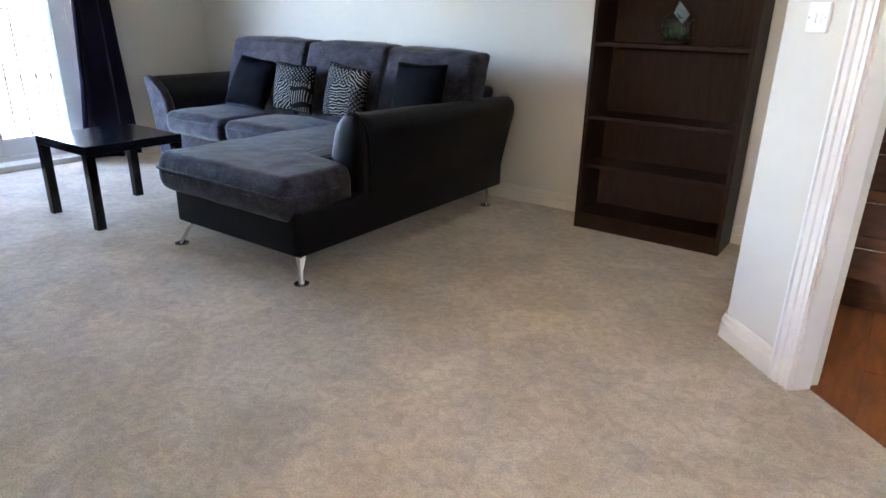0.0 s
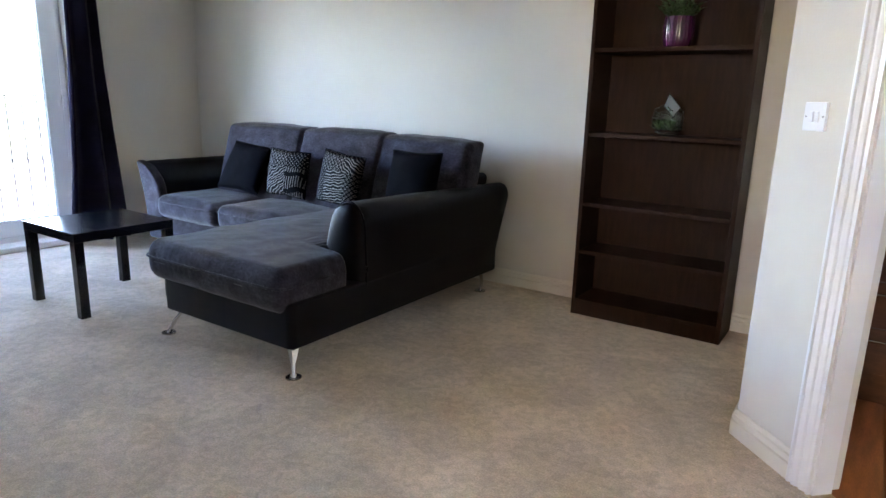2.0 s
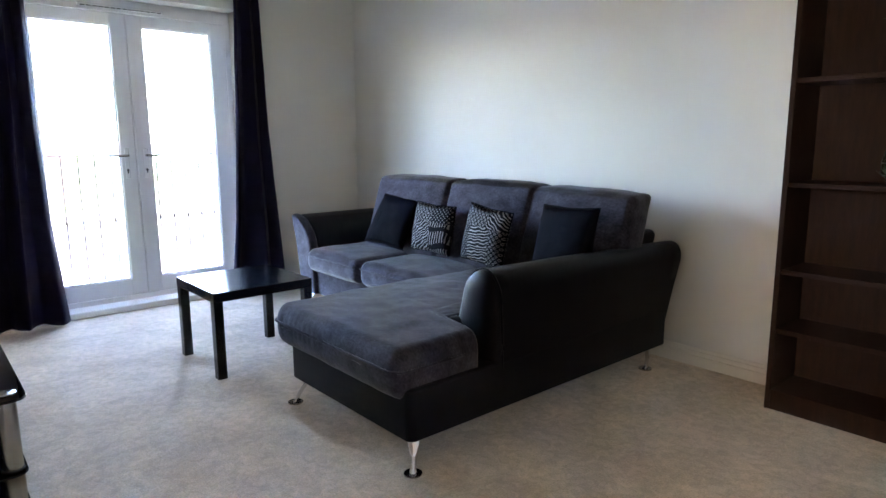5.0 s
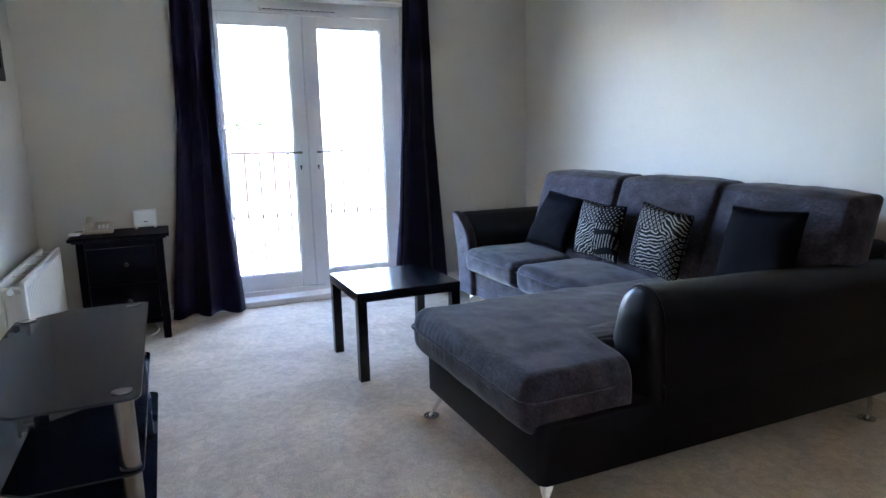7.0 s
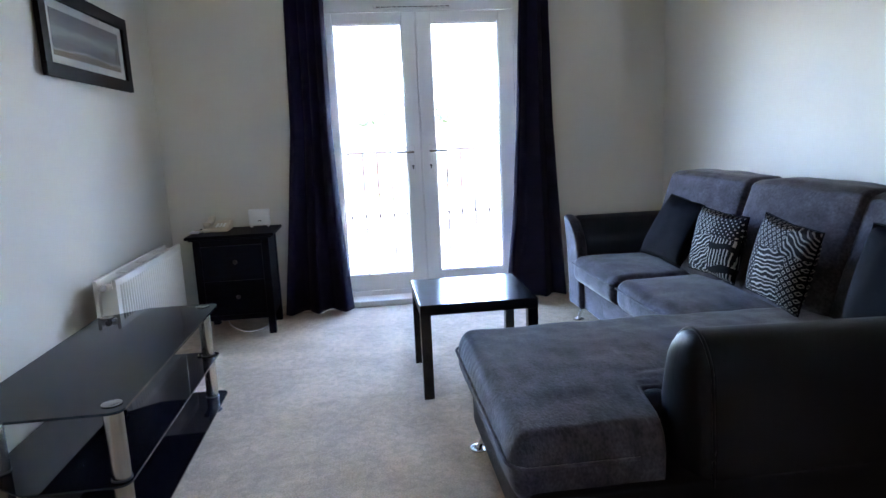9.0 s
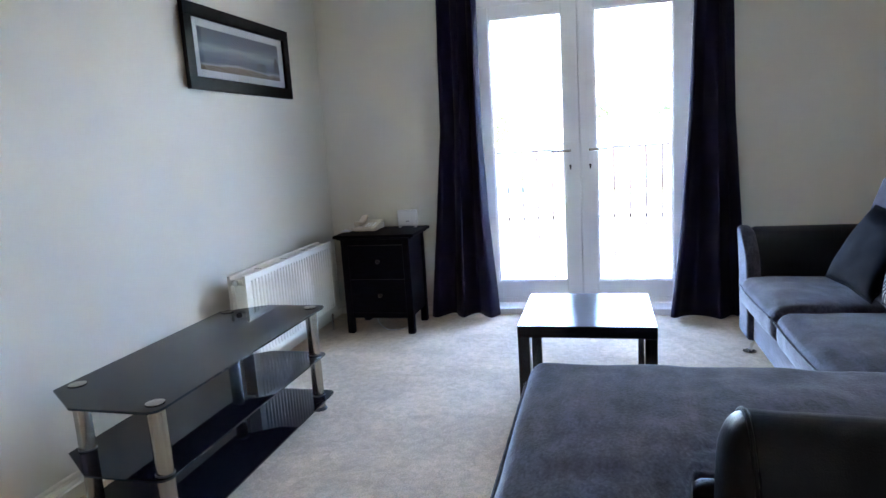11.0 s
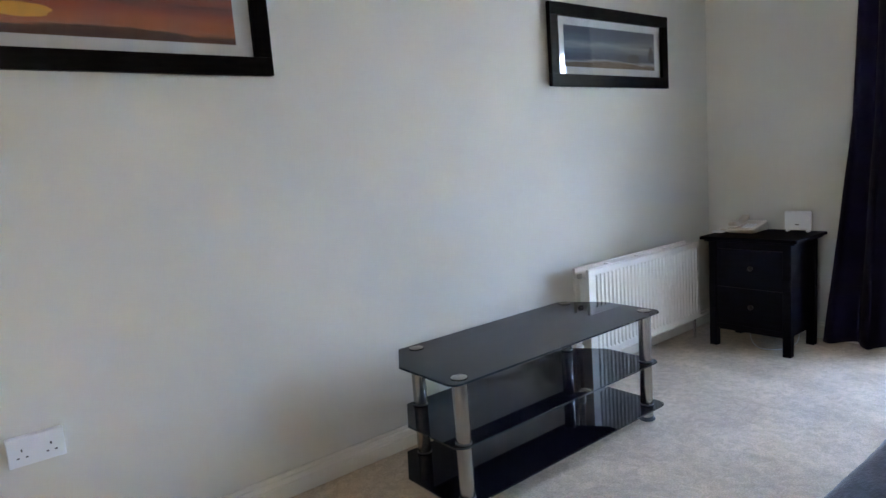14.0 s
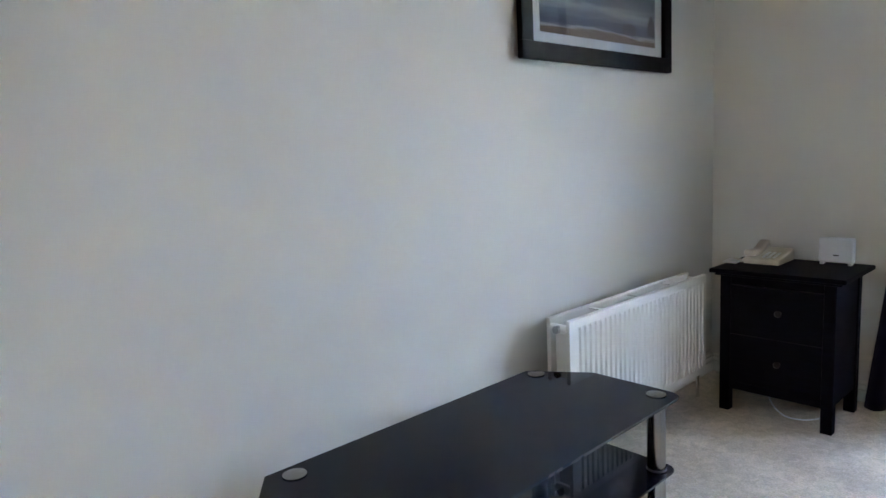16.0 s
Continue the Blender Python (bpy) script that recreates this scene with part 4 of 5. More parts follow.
def sofa_leg(top, foot):
    """A chrome leg, broad and flattened above, splayed to a small round foot in a clear castor cup."""
    bm = bmesh.new()
    top, foot = Vector(top), Vector(foot)
    out = Vector((foot.x - top.x, foot.y - top.y, 0))
    out = out.normalized() if out.length > 0.001 else Vector((0, -1, 0))
    side = Vector((-out.y, out.x, 0))
    rings = []
    for f, a, b in ((0, 0.030, 0.012), (0.25, 0.025, 0.011), (0.55, 0.017, 0.010), (0.85, 0.011, 0.009), (0.93, 0.014, 0.013), (1.0, 0.016, 0.015)):
        c = top + (foot - top) * f + out * 0.012 * math.sin(f * math.pi)
        rings.append([bm.verts.new(c + side * a * math.cos(t) + out * b * math.sin(t)) for t in [2 * math.pi * k / 14 for k in range(14)]])
    for p, q in zip(rings, rings[1:]):
        for k in range(14):
            bm.faces.new((p[k], p[(k + 1) % 14], q[(k + 1) % 14], q[k]))
    bm.faces.new(rings[0][::-1])
    bm.faces.new(rings[-1])
    leg = part("leg", rounded(bm), CHROME, sofa, "splayed chrome leg")
    part("foot_cup", lathe([(0.030, 0.0), (0.034, 0.002), (0.034, 0.007), (0.028, 0.008), (0.020, 0.005)], (foot.x, foot.y, 0.0), 20), BRUSHED, leg)


sofa_leg((-1.975, 1.79, 0.145), (-1.945, 1.760, 0.004))
sofa_leg((-2.73, 1.80, 0.145), (-2.815, 1.745, 0.004))
sofa_leg((-4.36, 2.74, 0.115), (-4.385, 2.69, 0.004))
sofa_leg((-1.985, 3.34, 0.145), (-1.980, 3.345, 0.004))
sofa_leg((-4.37, 3.33, 0.115), (-4.40, 3.40, 0.004))


# ---- scatter cushions ----
def pillow_mesh(w, h, t, seed):
    bm = bmesh.new()
    n = 22
    sides = []
    for s in (1, -1):
        g = []
        for i in range(n + 1):
            row = []
            for j in range(n + 1):
                u, v = 2 * i / n - 1, 2 * j / n - 1
                full = max(0, (1 - u * u) * (1 - v * v)) ** 0.42
                pinch = 1 - 0.075 * (1 - abs(u * v)) * (abs(u) ** 6 + abs(v) ** 6) * 0.9
                z = s * t / 2 * full + 0.006 * noise.noise((u * 2.5, v * 2.5, seed + s)) * full
                row.append(bm.verts.new((u * w / 2 * pinch, v * h / 2 * pinch, z)))
            g.append(row)
        sides.append(g)
        for i in range(n):
            for j in range(n):
                q = (g[i][j], g[i + 1][j], g[i + 1][j + 1], g[i][j + 1])
                bm.faces.new(q if s > 0 else q[::-1])
    bmesh.ops.remove_doubles(bm, verts=bm.verts, dist=0.0004)
    return bm


def pillow(name, at, w, h, t, tilt, turn, roll, material, seed, label):
    ob = new(name, finish(name, pillow_mesh(w, h, t, seed), material, 180))
    ob.matrix_basis = pose(*at) @ pose(0, 0, 0, 0, 0, turn) @ pose(0, 0, 0, 90 - tilt, 0, 0) @ pose(0, 0, 0, 0, 0, roll)
    edge = []
    for k in range(4):
        for i in range(18):
            a = 2 * i / 18 - 1
            u, v = ((a, -1), (1, a), (-a, 1), (-1, -a))[k]
            pinch = 1 - 0.075 * (1 - abs(u * v)) * (abs(u) ** 6 + abs(v) ** 6) * 0.9
            edge.append((u * w / 2 * pinch, v * h / 2 * pinch, 0))
    bm = cord(edge, 0.0035, closed=True)
    e = new("edge_seam", finish("edge_seam", bm, BLACKCLOTH, 180))
    e.parent = ob
    return tagged(ob, label, "cushion", "scatter cushions on the sofa")


pillow("scatter_cushion", (-3.780, 3.03, 0.655), 0.375, 0.37, 0.13, 30, 10, -5, BLACKCLOTH, 1, "plain black cotton scatter cushion leaning on the sofa")
pillow("scatter_cushion", (-3.325, 3.01, 0.650), 0.345, 0.312, 0.12, 10, 6, -3, PRINT_A, 2, "black and cream zebra and dot print cushion")
pillow("scatter_cushion", (-2.820, 2.985, 0.658), 0.335, 0.332, 0.12, 10, 2, -7, PRINT_B, 3, "black and cream lattice and zebra print cushion")
pillow("scatter_cushion", (-2.245, 2.975, 0.695), 0.36, 0.36, 0.13, 16, -2, 1, BLACKCLOTH, 4, "plain black cotton cushion in the chaise corner")

# ---- glass television stand ----
stand = thing("tv_stand", (-2.88, 0.42, 0), "black glass three-tier television stand with chrome legs", "tv stand")


def tier(x0, x1, y0, y1, cut, z0, z1):
    pts = []
    for cx, cy, a0 in ((x0 + 0.035, y1 - 0.035, 180), (x1 - 0.035, y1 - 0.035, 90)):
        for k in range(7):
            a = radians(a0 - 15 * k)
            pts.append((cx + 0.035 * math.cos(a), cy + 0.035 * math.sin(a)))
    pts += [(x1, y0 + cut * 1.45), (x1 - cut, y0), (x0 + cut, y0), (x0, y0 + cut * 1.45)]
    bm = prism(pts, z0, z1, 0.0015, 1)
    bm.normal_update()
    for f in bm.faces:
        f.material_index = 1 if abs(f.normal.z) < 0.9 else 0
    return bm


part("top_shelf", tier(-3.480, -2.284, 0.178, 0.664, 0.125, 0.492, 0.500), BLACKGLASS, stand, "bevelled black glass top").data.materials.append(GLASSEDGE)
part("middle_shelf", tier(-3.480, -2.302, 0.178, 0.650, 0.125, 0.264, 0.270), BLACKGLASS, stand).data.materials.append(GLASSEDGE)
part("lower_shelf", tier(-3.500, -2.290, 0.170, 0.664, 0.125, 0.064, 0.070), BLACKGLASS, stand).data.materials.append(GLASSEDGE)
for x, y in ((-2.462, 0.225), (-2.350, 0.615), (-3.432, 0.605), (-3.350, 0.225)):
    for z0, z1 in ((0.016, 0.058), (0.076, 0.258), (0.276, 0.488)):
        leg = part("leg_tube", tube((x, y, z0), (x, y, z1), 0.027, n=28), BRUSHED, stand, "brushed chrome leg")
        part("collar", tube((x, y, z1), (x, y, z1 + 0.006), 0.029, n=28), BLACKPLASTIC, leg)
        part("collar", tube((x, y, z0 - 0.006), (x, y, z0), 0.029, n=28), BLACKPLASTIC, leg)
    part("foot", lathe([(0.034, 0.0), (0.036, 0.004), (0.030, 0.010)], (x, y, 0.0), 24), BLACKPLASTIC, stand)
    part("cap", lathe([(0.0285, 0.5000), (0.0285, 0.5025), (0.026, 0.5035)], (x, y, 0.0), 28), BRUSHED, stand, "round metal cap")

# ---- radiator ----
rad = thing("radiator", (-4.2, 0.07, 0.13), "white double-panel radiator fixed low on the wall", "radiator")
RX0, RX1, RZ0, RZ1 = -4.650, -3.588, 0.145, 0.618


def fluted(y_front, y_back):
    """A pressed panel with upright flutes and plain margins."""
    bm = bmesh.new()
    prof = [(RX0, 0.0), (RX0 + 0.028, 0.0)]
    x = RX0 + 0.028
    while x < RX1 - 0.06:
        prof += [(x + 0.006, -0.006), (x + 0.016, -0.006), (x + 0.022, 0.0), (x + 0.033, 0.0)]
        x += 0.0333
    prof += [(RX1, 0.0)]
    zs = [(RZ0, 0.0), (RZ0 + 0.030, 0.0), (RZ0 + 0.044, 1.0), (RZ1 - 0.044, 1.0), (RZ1 - 0.030, 0.0), (RZ1 - 0.004, 0.0), (RZ1, -0.4)]
    rows = [[bm.verts.new((px, y_front + (d * k if k >= 0 else -0.004), z)) for px, d in prof] for z, k in zs]
    for a, b in zip(rows, rows[1:]):
        for i in range(len(prof) - 1):
            bm.faces.new((a[i], a[i + 1], b[i + 1], b[i]))
    back = [bm.verts.new((px, y_back, z)) for z in (RZ0, RZ1) for px in (RX0, RX1)]
    bm.faces.new((back[0], back[2], back[3], back[1]))
    bm.faces.new([r[0] for r in rows] + [back[2], back[0]])
    bm.faces.new(([r[-1] for r in rows] + [back[3], back[1]])[::-1])
    bm.faces.new(rows[-1] + [back[3], back[2]])
    bm.faces.new((rows[0] + [back[1], back[0]])[::-1])
    return bm


for x in (RX0 + 0.2, RX1 - 0.2):
    part("wall_bracket", box(x - 0.012, x + 0.012, YP, 0.085, RZ0 + 0.04, RZ1 - 0.06), RADWHITE, rad)
part("front_panel", fluted(0.186, 0.170), RADWHITE, rad, "fluted white panel", smooth=30)
part("rear_panel", fluted(0.100, 0.084), RADWHITE, rad, smooth=30)
bm = bmesh.new()
for k in range(44):
    x = RX0 + 0.03 + k * 0.0233
    box(x, x + 0.0012, 0.102, 0.168, RZ0 + 0.04, RZ1 - 0.05, bm=bm)
part("convector", bm, RADWHITE, rad, "thin white convector sheet between the panels", smooth=0)
for x in (RX0 + 0.25, (RX0 + RX1) / 2, RX1 - 0.25):
    part("top_bridge", box(x - 0.011, x + 0.011, 0.088, 0.182, RZ1 - 0.012, RZ1 - 0.008), RADWHITE, rad)
for x in (RX0 + 0.012, RX1 - 0.012):
    for z in (RZ0 + 0.03, RZ1 - 0.035):
        part("connector", tube((x, 0.100, z), (x, 0.170, z), 0.016, n=16), RADWHITE, rad)
part("bleed_plug", tube((RX1 - 0.004, 0.135, RZ1 - 0.035), (RX1 + 0.016, 0.135, RZ1 - 0.035), 0.014, n=12), CHROME, rad, "chrome blanking plug")
valve = part("valve", lathe([(0.010, -0.135), (0.010, -0.03), (0.016, -0.028), (0.016, 0.012), (0.019, 0.014), (0.021, 0.05), (0.016, 0.062)], (RX1 + 0.03, 0.135, RZ0 + 0.02), 18), WHITEPLASTIC, rad, "white valve on a pipe")
part("pipe", tube((RX1 - 0.01, 0.135, RZ0 + 0.03), (RX1 + 0.03, 0.135, RZ0 + 0.03), 0.010, n=12), CHROME, valve)
part("pipe", tube((RX0 - 0.025, 0.135, 0.0), (RX0 - 0.025, 0.135, RZ0 + 0.03), 0.008, n=12), CHROME, rad)

# ---- bedside cabinet ----
ns = thing("bedside_cabinet", (-4.78, 0.49, 0), "black stained wooden bedside cabinet with two drawers", "cabinet")
NX0, NX1, NY0, NY1, NH = -4.990, -4.575, 0.230, 0.775, 0.662
part("top", box(NX0, NX1, NY0, NY1, NH - 0.020, NH, 0.006), STAIN, ns, "overhanging black top")
part("top_trim", box(NX0 + 0.012, NX1 - 0.018, NY0 + 0.018, NY1 - 0.018, NH - 0.032, NH - 0.020, 0.005), STAIN, ns)
for x in (NX0 + 0.03, NX1 - 0.075):
    for y in (NY0 + 0.040, NY1 - 0.085):
        part("leg", box(x, x + 0.045, y, y + 0.045, 0.0, NH - 0.032, 0.004), STAIN, ns)
for y in (NY0 + 0.045, NY1 - 0.060):
    part("side_panel", box(NX0 + 0.075, NX1 - 0.075, y, y + 0.014, 0.115, NH - 0.032), STAIN, ns)
part("back_panel", box(NX0 + 0.036, NX0 + 0.046, NY0 + 0.085, NY1 - 0.085, 0.115, NH - 0.032), STAIN, ns)
part("bottom_rail", box(NX1 - 0.070, NX1 - 0.038, NY0 + 0.085, NY1 - 0.085, 0.105, 0.140, 0.003), STAIN, ns)
part("top_rail", box(NX1 - 0.070, NX1 - 0.038, NY0 + 0.085, NY1 - 0.085, NH - 0.070, NH - 0.032, 0.003), STAIN, ns)
for z0, z1 in ((0.142, 0.364), (0.3665, 0.5885)):
    d = part("drawer", box(NX1 - 0.32, NX1 - 0.036, NY0 + 0.087, NY1 - 0.087, z0, z1, 0.0015), STAIN, ns)
    bm = lathe([(0.008, 0), (0.007, 0.010), (0.013, 0.016), (0.015, 0.022), (0.010, 0.028)], (0, 0, 0), 18)
    bmesh.ops.transform(bm, matrix=Matrix.Translation((NX1 - 0.036, (NY0 + NY1) / 2 + 0.02, (z0 + z1) / 2 + 0.01)) @ Matrix.Rotation(radians(90), 4, "Y"), verts=bm.verts)
    part("knob", bm, LEAD, d, "small dark metal knob")

# telephone
phone = thing("telephone", (-4.85, 0.36, NH), "cream corded desk telephone on the bedside cabinet", "telephone")


def phone_slope(v):
    """The desk set rises towards its back."""
    return Vector((v.x, v.y, NH + (v.z - NH) * (0.45 + 3.2 * max(0, -4.76 - v.x))))


part("base", soft_box(-4.955, -4.765, 0.300, 0.462, NH, NH + 0.055, 0.012, n=12, shape=phone_slope), CREAMPLASTIC, phone)
part("handset", soft_box(-4.955, -4.765, 0.305, 0.355, NH + 0.030, NH + 0.060, 0.013, n=14, shape=lambda v: Vector((v.x, v.y, v.z - 0.004 + 0.010 * math.cos((v.x + 4.86) * 30) * -1 + 0.15 * max(0, -4.765 - v.x)))), CREAMPLASTIC, phone, "cream handset")
for i in range(4):
    for j in range(3):
        x, y = -4.86 + 0.021 * i, 0.385 + 0.022 * j
        z = phone_slope(Vector((x, y, NH + 0.055))).z
        part("key", box(x - 0.007, x + 0.007, y - 0.007, y + 0.007, z - 0.004, z + 0.003, 0.001), WHITEPLASTIC, phone)
coil = [(-4.775 - 0.0008 * k, 0.300 - 0.0012 * k + 0.006 * math.cos(k * 0.9), NH + 0.009 + 0.006 * math.sin(k * 0.9)) for k in range(50)]
part("cord", cord(coil, 0.0022, n=6), CREAMPLASTIC, phone)
single("notepad", box(-4.83, -4.74, 0.222, 0.282, NH, NH + 0.010, 0.002), WHITEPLASTIC, "small white adaptor box beside the telephone", "adaptor", at=(-4.785, 0.252, NH)).name = "power_adaptor"

# router
router = thing("router", (-4.925, 0.64, NH), "white plastic broadband router standing on the cabinet", "router")
part("case", soft_box(-4.940, -4.908, 0.572, 0.712, NH + 0.009, NH + 0.120, 0.010, n=10), WHITEPLASTIC, router)
for y in (0.580, 0.690):
    part("foot", box(-4.942, -4.906, y, y + 0.014, NH, NH + 0.012, 0.002), WHITEPLASTIC, router)
part("badge", box(-4.9085, -4.9073, 0.632, 0.654, NH + 0.040, NH + 0.045), DARKSLOT, router)

cable = [(-4.95, 0.30, 0.20), (-4.92, 0.36, 0.05), (-4.85, 0.40, 0.012), (-4.74, 0.47, 0.008), (-4.68, 0.54, 0.006), (-4.70, 0.62, 0.008), (-4.80, 0.66, 0.010), (-4.95, 0.64, 0.03), (-5.06, 0.60, 0.20)]
single("cable", cord(smooth_path(cable), 0.003), WHITEPLASTIC, "thin white cable lying under the cabinet", "cable", at=(-4.7, 0.54, 0.004))
for nm, (y0, y1) in (("wall_socket", (0.25, 0.396)),):
    s = thing(nm, (XW, (y0 + y1) / 2, 0.28), "white plastic wall socket behind the cabinet", "socket")
    part("plate", box(XW, XW + 0.009, y0, y1, 0.237, 0.323, 0.003), WHITEPLASTIC, s)

# double socket under the red picture
sk = thing("wall_socket", (-1.207, YP, 0.43), "white plastic double wall socket with switches", "socket")
SX0, SX1, SZ0, SZ1 = -1.280, -1.134, 0.430, 0.516
part("plate", box(SX0, SX1, YP, YP + 0.026, SZ0, SZ1, 0.003), WHITEPLASTIC, sk)
for c in (SX0 + 0.036, SX1 - 0.036):
    for dx, dz, w, h in ((0, 0.012, 0.004, 0.008), (-0.011, -0.010, 0.007, 0.004), (0.011, -0.010, 0.007, 0.004)):
        part("pin_hole", box(c + dx - w / 2, c + dx + w / 2, YP + 0.0255, YP + 0.0265, SZ0 + 0.036 + dz - h / 2, SZ0 + 0.036 + dz + h / 2), DARKSLOT, sk)
for c in (SX0 + 0.065, SX0 + 0.081):
    part("switch", box(c - 0.005, c + 0.005, YP + 0.026, YP + 0.030, SZ0 + 0.055, SZ0 + 0.075, 0.001), WHITEPLASTIC, sk)


# ---- framed pictures ----
def picture(x0, x1, z0, z1, paint, label):
    p = thing("framed_picture", ((x0 + x1) / 2, YP, z0), label, "picture", group="framed pictures on the wall")
    w, y0, y1 = 0.062, YP + 0.014, YP + 0.038
    part("backing", box(x0 + 0.03, x1 - 0.03, YP, y0, z0 + 0.02, z1 - 0.02), FRAMEBLACK, p)
    part("frame", box(x0, x1, y0, y1, z0, z0 + w, 0.002), FRAMEBLACK, p, "wide black-brown frame")
    part("frame", box(x0, x1, y0, y1, z1 - w, z1, 0.002), FRAMEBLACK, p, "wide black-brown frame")
    part("frame", box(x0, x0 + w, y0, y1 - 0.001, z0 + w, z1 - w, 0.001), FRAMEBLACK, p, "wide black-brown frame")
    part("frame", box(x1 - w, x1, y0, y1 - 0.001, z0 + w, z1 - w, 0.001), FRAMEBLACK, p, "wide black-brown frame")
    part("mount", box(x0 + w, x1 - w, y0 + 0.001, y0 + 0.004, z0 + w, z1 - w), MOUNT, p, "white mount")
    ix0, ix1, iz0, iz1 = x0 + w + 0.058, x1 - w - 0.058, z0 + w + 0.040, z1 - w - 0.040
    art = part("painting", box(ix0, ix1, y0 + 0.004, y0 + 0.0055, iz0, iz1), paint, p)
    g = part("glass", box(x0 + w - 0.004, x1 - w + 0.004, y1 - 0.014, y1 - 0.011, z0 + w - 0.004, z1 - w + 0.004), PICGLASS, p, smooth=0)
    g.visible_shadow = False
    return p, art, (ix0, ix1, iz0, iz1, y0 + 0.0056)


def blob(cx, cz, w, h, y, seed, flat=False, n=26):
    """A flat painted shape lying on a picture."""
    bm = bmesh.new()
    vs = []
    for k in range(n):
        a = 2 * math.pi * k / n
        r = 1 + 0.18 * noise.noise((math.cos(a) * 2, math.sin(a) * 2, seed))
        z = math.sin(a) * r * h / 2
        vs.append((cx + math.cos(a) * r * w / 2, max(z, -0.02) + cz if flat else z + cz))
    lo = [bm.verts.new((x, y, z)) for x, z in vs]
    hi = [bm.verts.new((x, y + 0.0008, z)) for x, z in vs]
    bm.faces.new(hi)
    bm.faces.new(lo[::-1])
    for k in range(n):
        bm.faces.new((lo[k], lo[(k + 1) % n], hi[(k + 1) % n], hi[k]))
    return bm


p, art, (a0, a1, c0, c1, fy) = picture(-4.592, -3.550, 1.546, 1.956, SEAPIC, "black framed painting of a grey stormy beach")
part("painted_rock", blob(a0 + 0.035, c0 + 0.065, 0.055, 0.13, fy, 3, True), DARKPAINT, art)
part("painted_rock", blob(a0 + 0.21, c0 + 0.055, 0.11, 0.06, fy, 4, True), DARKPAINT, art)
p, art, (a0, a1, c0, c1, fy) = picture(-2.076, -1.036, 1.560, 1.970, REDPIC, "black framed painting of a red sunset")
part("painted_sun", blob(a1 - 0.18, c0 + 0.066, 0.17, 0.040, fy, 9), SUNSPOT, art)

# ---- kitchen ----
for k, (x0, x1) in enumerate(((-0.20, 0.40), (0.402, 1.0), (1.002, 1.6))):
    u = thing("kitchen_unit", ((x0 + x1) / 2, 3.32, 0), "brown wooden kitchen drawer unit with steel bar handles", "kitchen unit", group="kitchen base units")
    part("body", box(x0, x1, 3.022, YS - 0.002, 0.13, 0.868), KWOOD, u)
    part("plinth", box(x0, x1, 3.050, 3.066, -0.012, 0.129), KWOOD, u)
    for z0, z1 in ((0.135, 0.322), (0.326, 0.513), (0.517, 0.704), (0.708, 0.862)):
        d = part("drawer_front", box(x0 + 0.002, x1 - 0.002, 3.000, 3.020, z0, z1, 0.002), KWOOD, u)
        h = part("handle", tube((x0 + 0.10, 2.972, z1 - 0.045), (x1 - 0.10, 2.972, z1 - 0.045), 0.006, n=12), BRUSHED, d, "steel bar handle")
        for x in (x0 + 0.16, x1 - 0.16):
            part("stand_off", tube((x, 2.972, z1 - 0.045), (x, 3.0, z1 - 0.045), 0.004, n=8), BRUSHED, d)
single("worktop", box(-0.205, 1.61, 2.98, YS - 0.001, 0.869, 0.907, 0.004), WORKTOP, "dark grey laminate kitchen worktop", "worktop", at=(0.7, 3.3, 0.869))

# ---- balcony rail outside ----
rail = thing("balcony_railing", (-5.60, 1.8, 0), "black iron balcony railing outside the french doors", "railing")
RX = -5.56
part("top_rail", box(RX - 0.02, RX + 0.02, 0.88, 2.72, 1.104, 1.118, 0.003), IRON, rail)
part("bottom_rail", box(RX - 0.015, RX + 0.015, 0.88, 2.72, 0.10, 0.112, 0.003), IRON, rail)
for k in range(17):
    y = 0.92 + 0.110 * k
    b = part("bar", box(RX - 0.006, RX + 0.006, y - 0.006, y + 0.006, 0.112, 1.105, 0.001), IRON, rail)
    part("collar", lathe([(0.007, -0.02), (0.014, -0.008), (0.014, 0.008), (0.007, 0.02)], (RX, y, 0.62), 10), IRON, b)
for y in (0.88, 2.72):
    part("fixing", box(RX, XW - 0.301, y - 0.01, y + 0.01, 1.09, 1.11), IRON, rail)
    part("fixing", box(RX, XW - 0.301, y - 0.01, y + 0.01, 0.105, 0.125), IRON, rail)

# ---- outside ----
GZ = -4.6
bm = bmesh.new()
vs = [bm.verts.new(v) for v in ((-3000, -3000, GZ), (3000, -3000, GZ), (3000, 3000, GZ), (-3000, 3000, GZ))]
bm.faces.new(vs)
structure("ground", bm, GRASS, "grassy open ground outside", "ground")
structure("car_park", box(-60, -8, -30, 30, GZ - 0.2, GZ + 0.02), ASPHALT, "grey asphalt car park below the window", "car park")
structure("wall_outside", box(-5.40, 2.6, -2.6, 3.75, GZ, -0.2), EXTWALL, "pale rendered lower storey of the building", "wall")


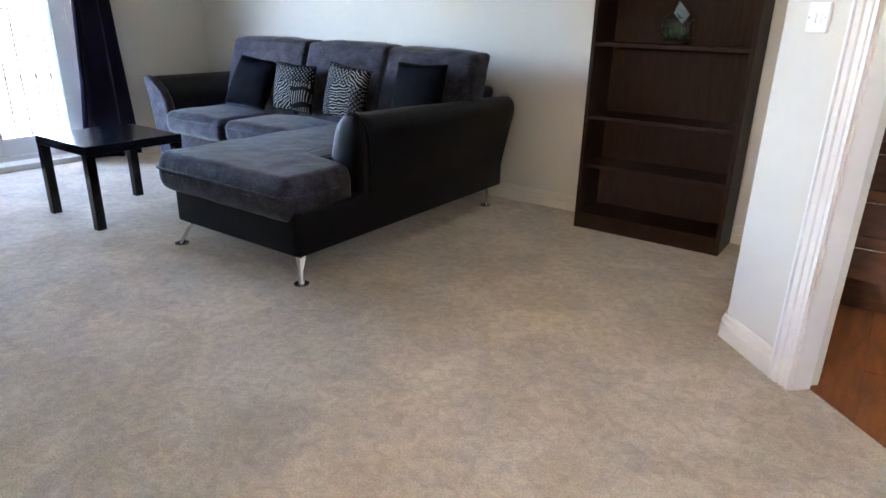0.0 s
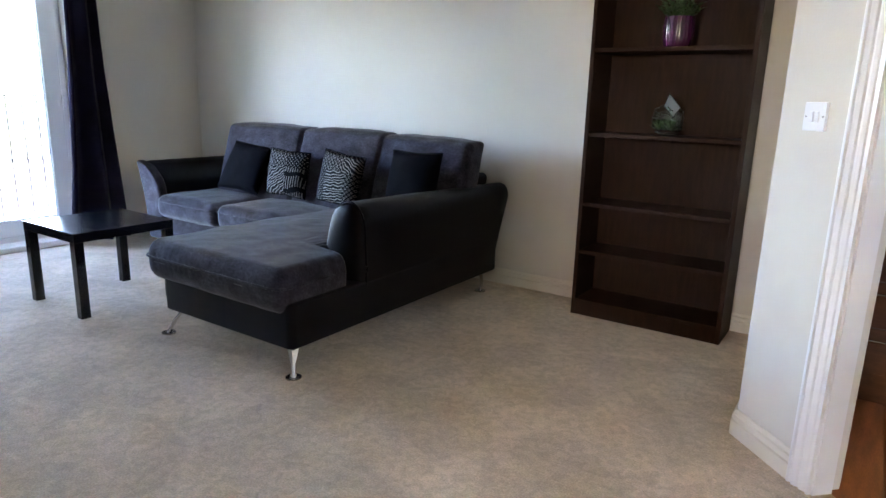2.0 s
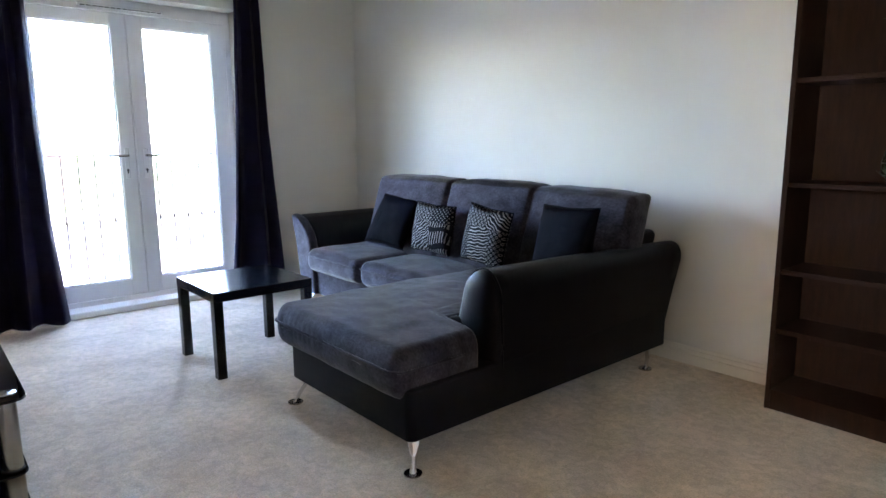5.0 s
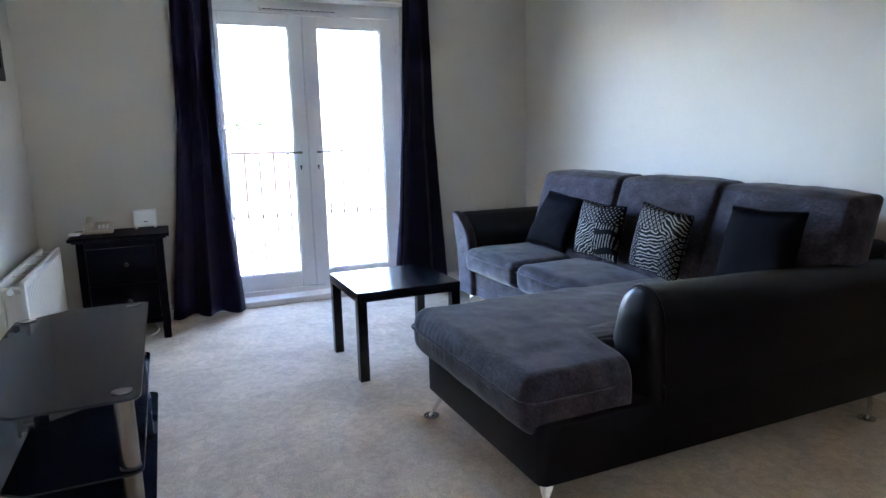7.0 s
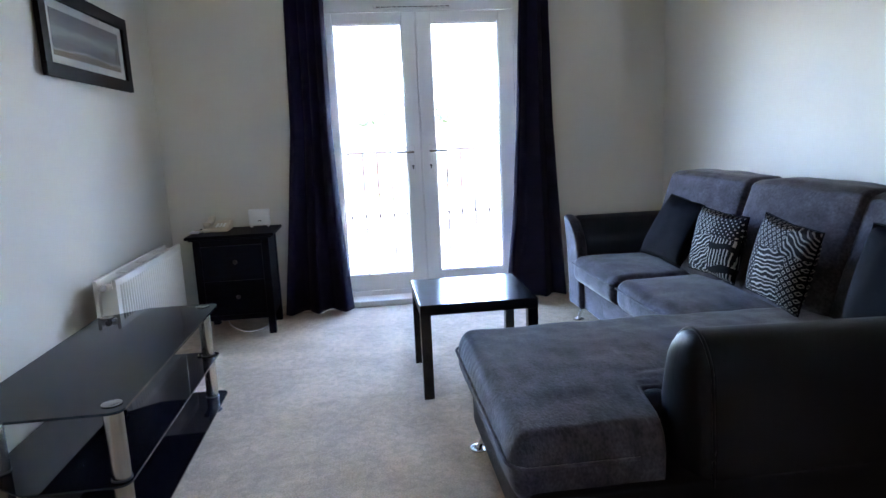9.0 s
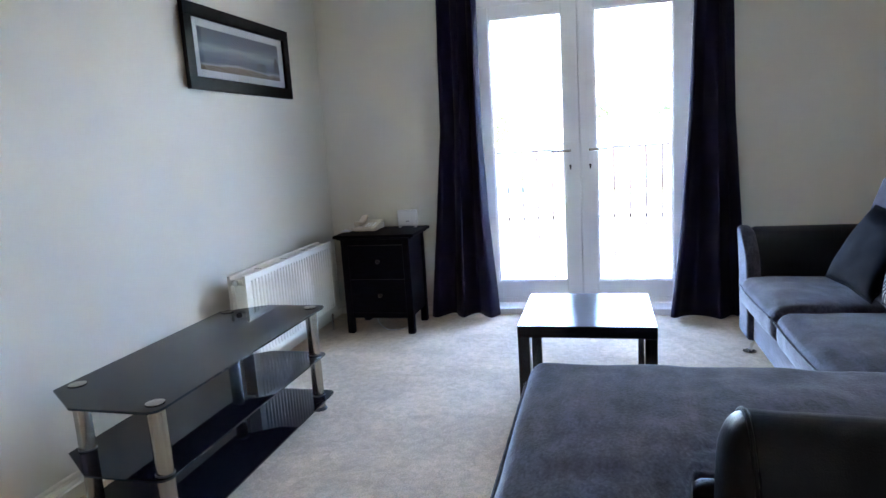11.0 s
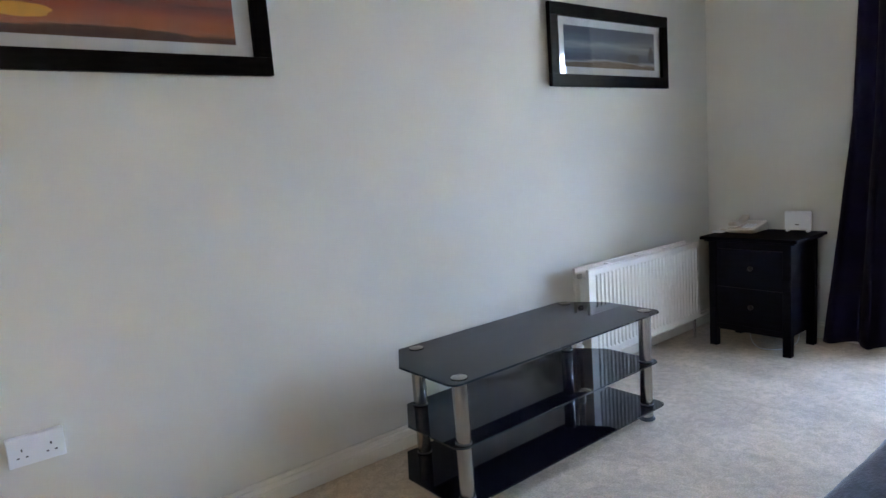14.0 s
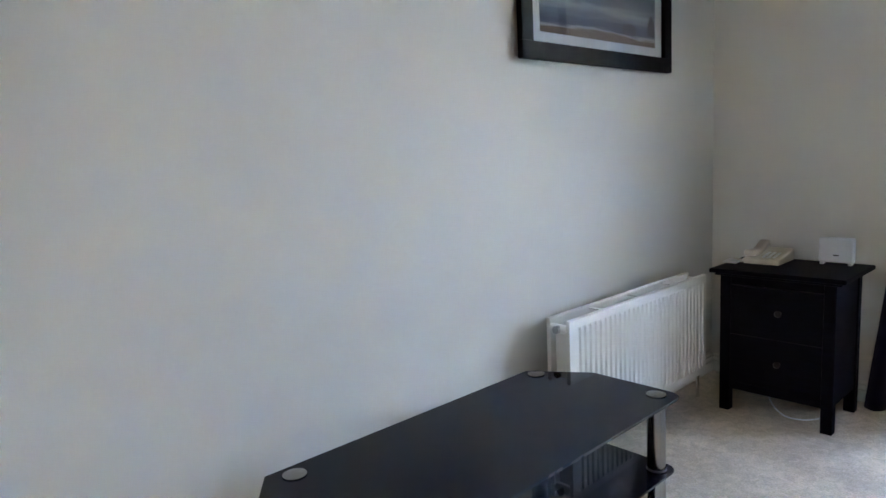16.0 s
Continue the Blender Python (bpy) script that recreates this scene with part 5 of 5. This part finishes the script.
def car(at, turn, paint, label):
    c = thing("car", (at[0], at[1], GZ + 0.02), label, "car", group="parked cars")
    c.rotation_euler = (0, 0, radians(turn))

    def sub(name, bm, m, par=None, smooth=40):
        ob = new(name, finish(name, bm, m, smooth))
        ob.parent = par or c
        return ob

    def cabin(v):
        f = max(0, (v.z - 0.85) / 0.6)
        return Vector((v.x * (1 - 0.25 * f) - 0.1 * f, v.y * (1 - 0.16 * f), v.z))
    sub("body", soft_box(-2.0, 2.0, -0.85, 0.85, 0.22, 0.88, 0.16, (0, 0, 0.03), n=12), paint)
    cab = sub("cabin", soft_box(-1.35, 0.95, -0.78, 0.78, 0.80, 1.42, 0.12, n=12, shape=cabin), paint)
    for s in (-1, 1):
        sub("window", box(-0.95, 0.55, s * 0.728 - 0.01, s * 0.728 + 0.01, 0.95, 1.26, 0.01), BLACKGLASS, cab)
    sub("windscreen", prism([(0.62, -0.6), (0.86, -0.66), (0.86, 0.66), (0.62, 0.6)], 0.93, 1.27), BLACKGLASS, cab)
    for x in (-1.25, 1.25):
        for y in (-0.80, 0.80):
            w = sub("wheel", tube((x, y - 0.09, 0.30), (x, y + 0.09, 0.30), 0.30, n=22), RUBBER)
            sub("rim", tube((x, y - 0.095, 0.30), (x, y + 0.095, 0.30), 0.18, n=18), BRUSHED, w)


car((-24.4, -2.8), 100, CARBLUE, "pale blue hatchback parked below the window")
car((-22.3, -4.9), 96, CARPURPLE, "lilac grey car parked beside a blue one")


def house(x, y, w, d, h, label):
    o = thing("house", (x, y, GZ), label, "house", group="houses across the car park")
    part("wall", box(x - d / 2, x + d / 2, y - w / 2, y + w / 2, GZ, GZ + h), BRICK, o)
    bm = bmesh.new()
    e = 0.35
    v = [bm.verts.new(p) for p in ((x - d / 2 - e, y - w / 2 - e, GZ + h), (x + d / 2 + e, y - w / 2 - e, GZ + h), (x + d / 2 + e, y + w / 2 + e, GZ + h), (x - d / 2 - e, y + w / 2 + e, GZ + h), (x, y - w / 2 - e, GZ + h + 2.3), (x, y + w / 2 + e, GZ + h + 2.3))]
    for f in ((0, 1, 4), (1, 2, 5, 4), (2, 3, 5), (3, 0, 4, 5), (3, 2, 1, 0)):
        bm.faces.new([v[i] for i in f])
    part("roof", bm, ROOF, o, smooth=0)
    for z in (0.9, 3.4):
        for k in range(int(w // 2.6)):
            yy = y - w / 2 + 1.5 + 2.6 * k
            win = part("window", box(x + d / 2, x + d / 2 + 0.05, yy - 0.6, yy + 0.6, GZ + z, GZ + z + 1.2), UPVC, o)
            part("pane", box(x + d / 2 + 0.05, x + d / 2 + 0.06, yy - 0.52, yy + 0.52, GZ + z + 0.08, GZ + z + 1.12), PANE, win)


house(-72, 4, 18, 8, 5.0, "red brick terrace under a grey tiled roof")
house(-72, -22, 16, 8, 5.0, "red brick terrace under a grey tiled roof")


def tree(x, y, h, seed):
    rng = random.Random(seed)
    o = thing("tree", (x, y, GZ), "broad leafy green tree behind the houses", "tree", group="trees behind the houses")
    bm = tube((x, y, GZ), (x, y, GZ + h * 0.55), h * 0.03, h * 0.016, n=10)
    tips = []
    for k in range(9):
        a = k * 2.4
        s = Vector((x, y, GZ + h * (0.3 + 0.03 * k)))
        t = s + Vector((math.cos(a) * h * 0.26, math.sin(a) * h * 0.26, h * rng.uniform(0.16, 0.34)))
        tube(s, t, h * 0.012, h * 0.004, n=6, bm=bm)
        tips += [t, s.lerp(t, 0.6)]
    tips += [Vector((x, y, GZ + h * 0.8)), Vector((x, y, GZ + h * 0.65))]
    part("trunk", bm, BARK, o)
    bm = bmesh.new()
    for k in range(900):
        t = rng.choice(tips)
        p = t + Vector((rng.gauss(0, 1), rng.gauss(0, 1), rng.gauss(0, 0.8))) * h * 0.085
        u = Vector((rng.uniform(-1, 1), rng.uniform(-1, 1), rng.uniform(-1, 1))).normalized() * h * 0.03
        w = u.orthogonal().normalized() * h * 0.02
        bm.faces.new([bm.verts.new(q) for q in (p - u, p + w, p + u, p - w)])
    part("crown", bm, TREELEAF, o, smooth=0)


tree(-100, -22, 14, 1)
tree(-104, -15, 12.5, 2)
tree(-98, 12, 12, 3)
tree(-108, 2, 13, 4)


# kitchen floor planks
rng = random.Random(11)
plank_mesh = {}
for k in range(11):
    x0 = -0.27 + 0.200 * k
    y = 0.62 + (1.83 - 1.2 * 0.5 * (k % 2)) % 1.2 - 1.2
    while y < 3.06:
        lo, hi = max(y + 0.0012, 0.62), min(y + 1.2 - 0.0012, 3.06)
        y += 1.2
        if hi - lo < 0.05:
            continue
        # keep clear of the carpet side of the doorway
        if (x0 + 0.327) * -0.70711 + (hi - 2.414) * -0.70711 > -0.06 or x0 + 0.2 > 2.39:
            continue
        room = -(x0 + 0.327) + 2.414 + 0.076 * 1.41421
        if lo < room:
            lo = room
        if x0 < 0.90 and lo < 0.62:
            lo = 0.62
        if hi - lo < 0.05:
            continue
        bm = prism([(x0 + 0.0012, lo), (x0 + 0.1988, max(0.62, lo - 0.1976) if lo == room else lo), (x0 + 0.1988, hi), (x0 + 0.0012, hi)], -0.0115, -0.003, 0.001, 1)
        part("plank", bm, KFLOOR, kitchen_floor, smooth=0)
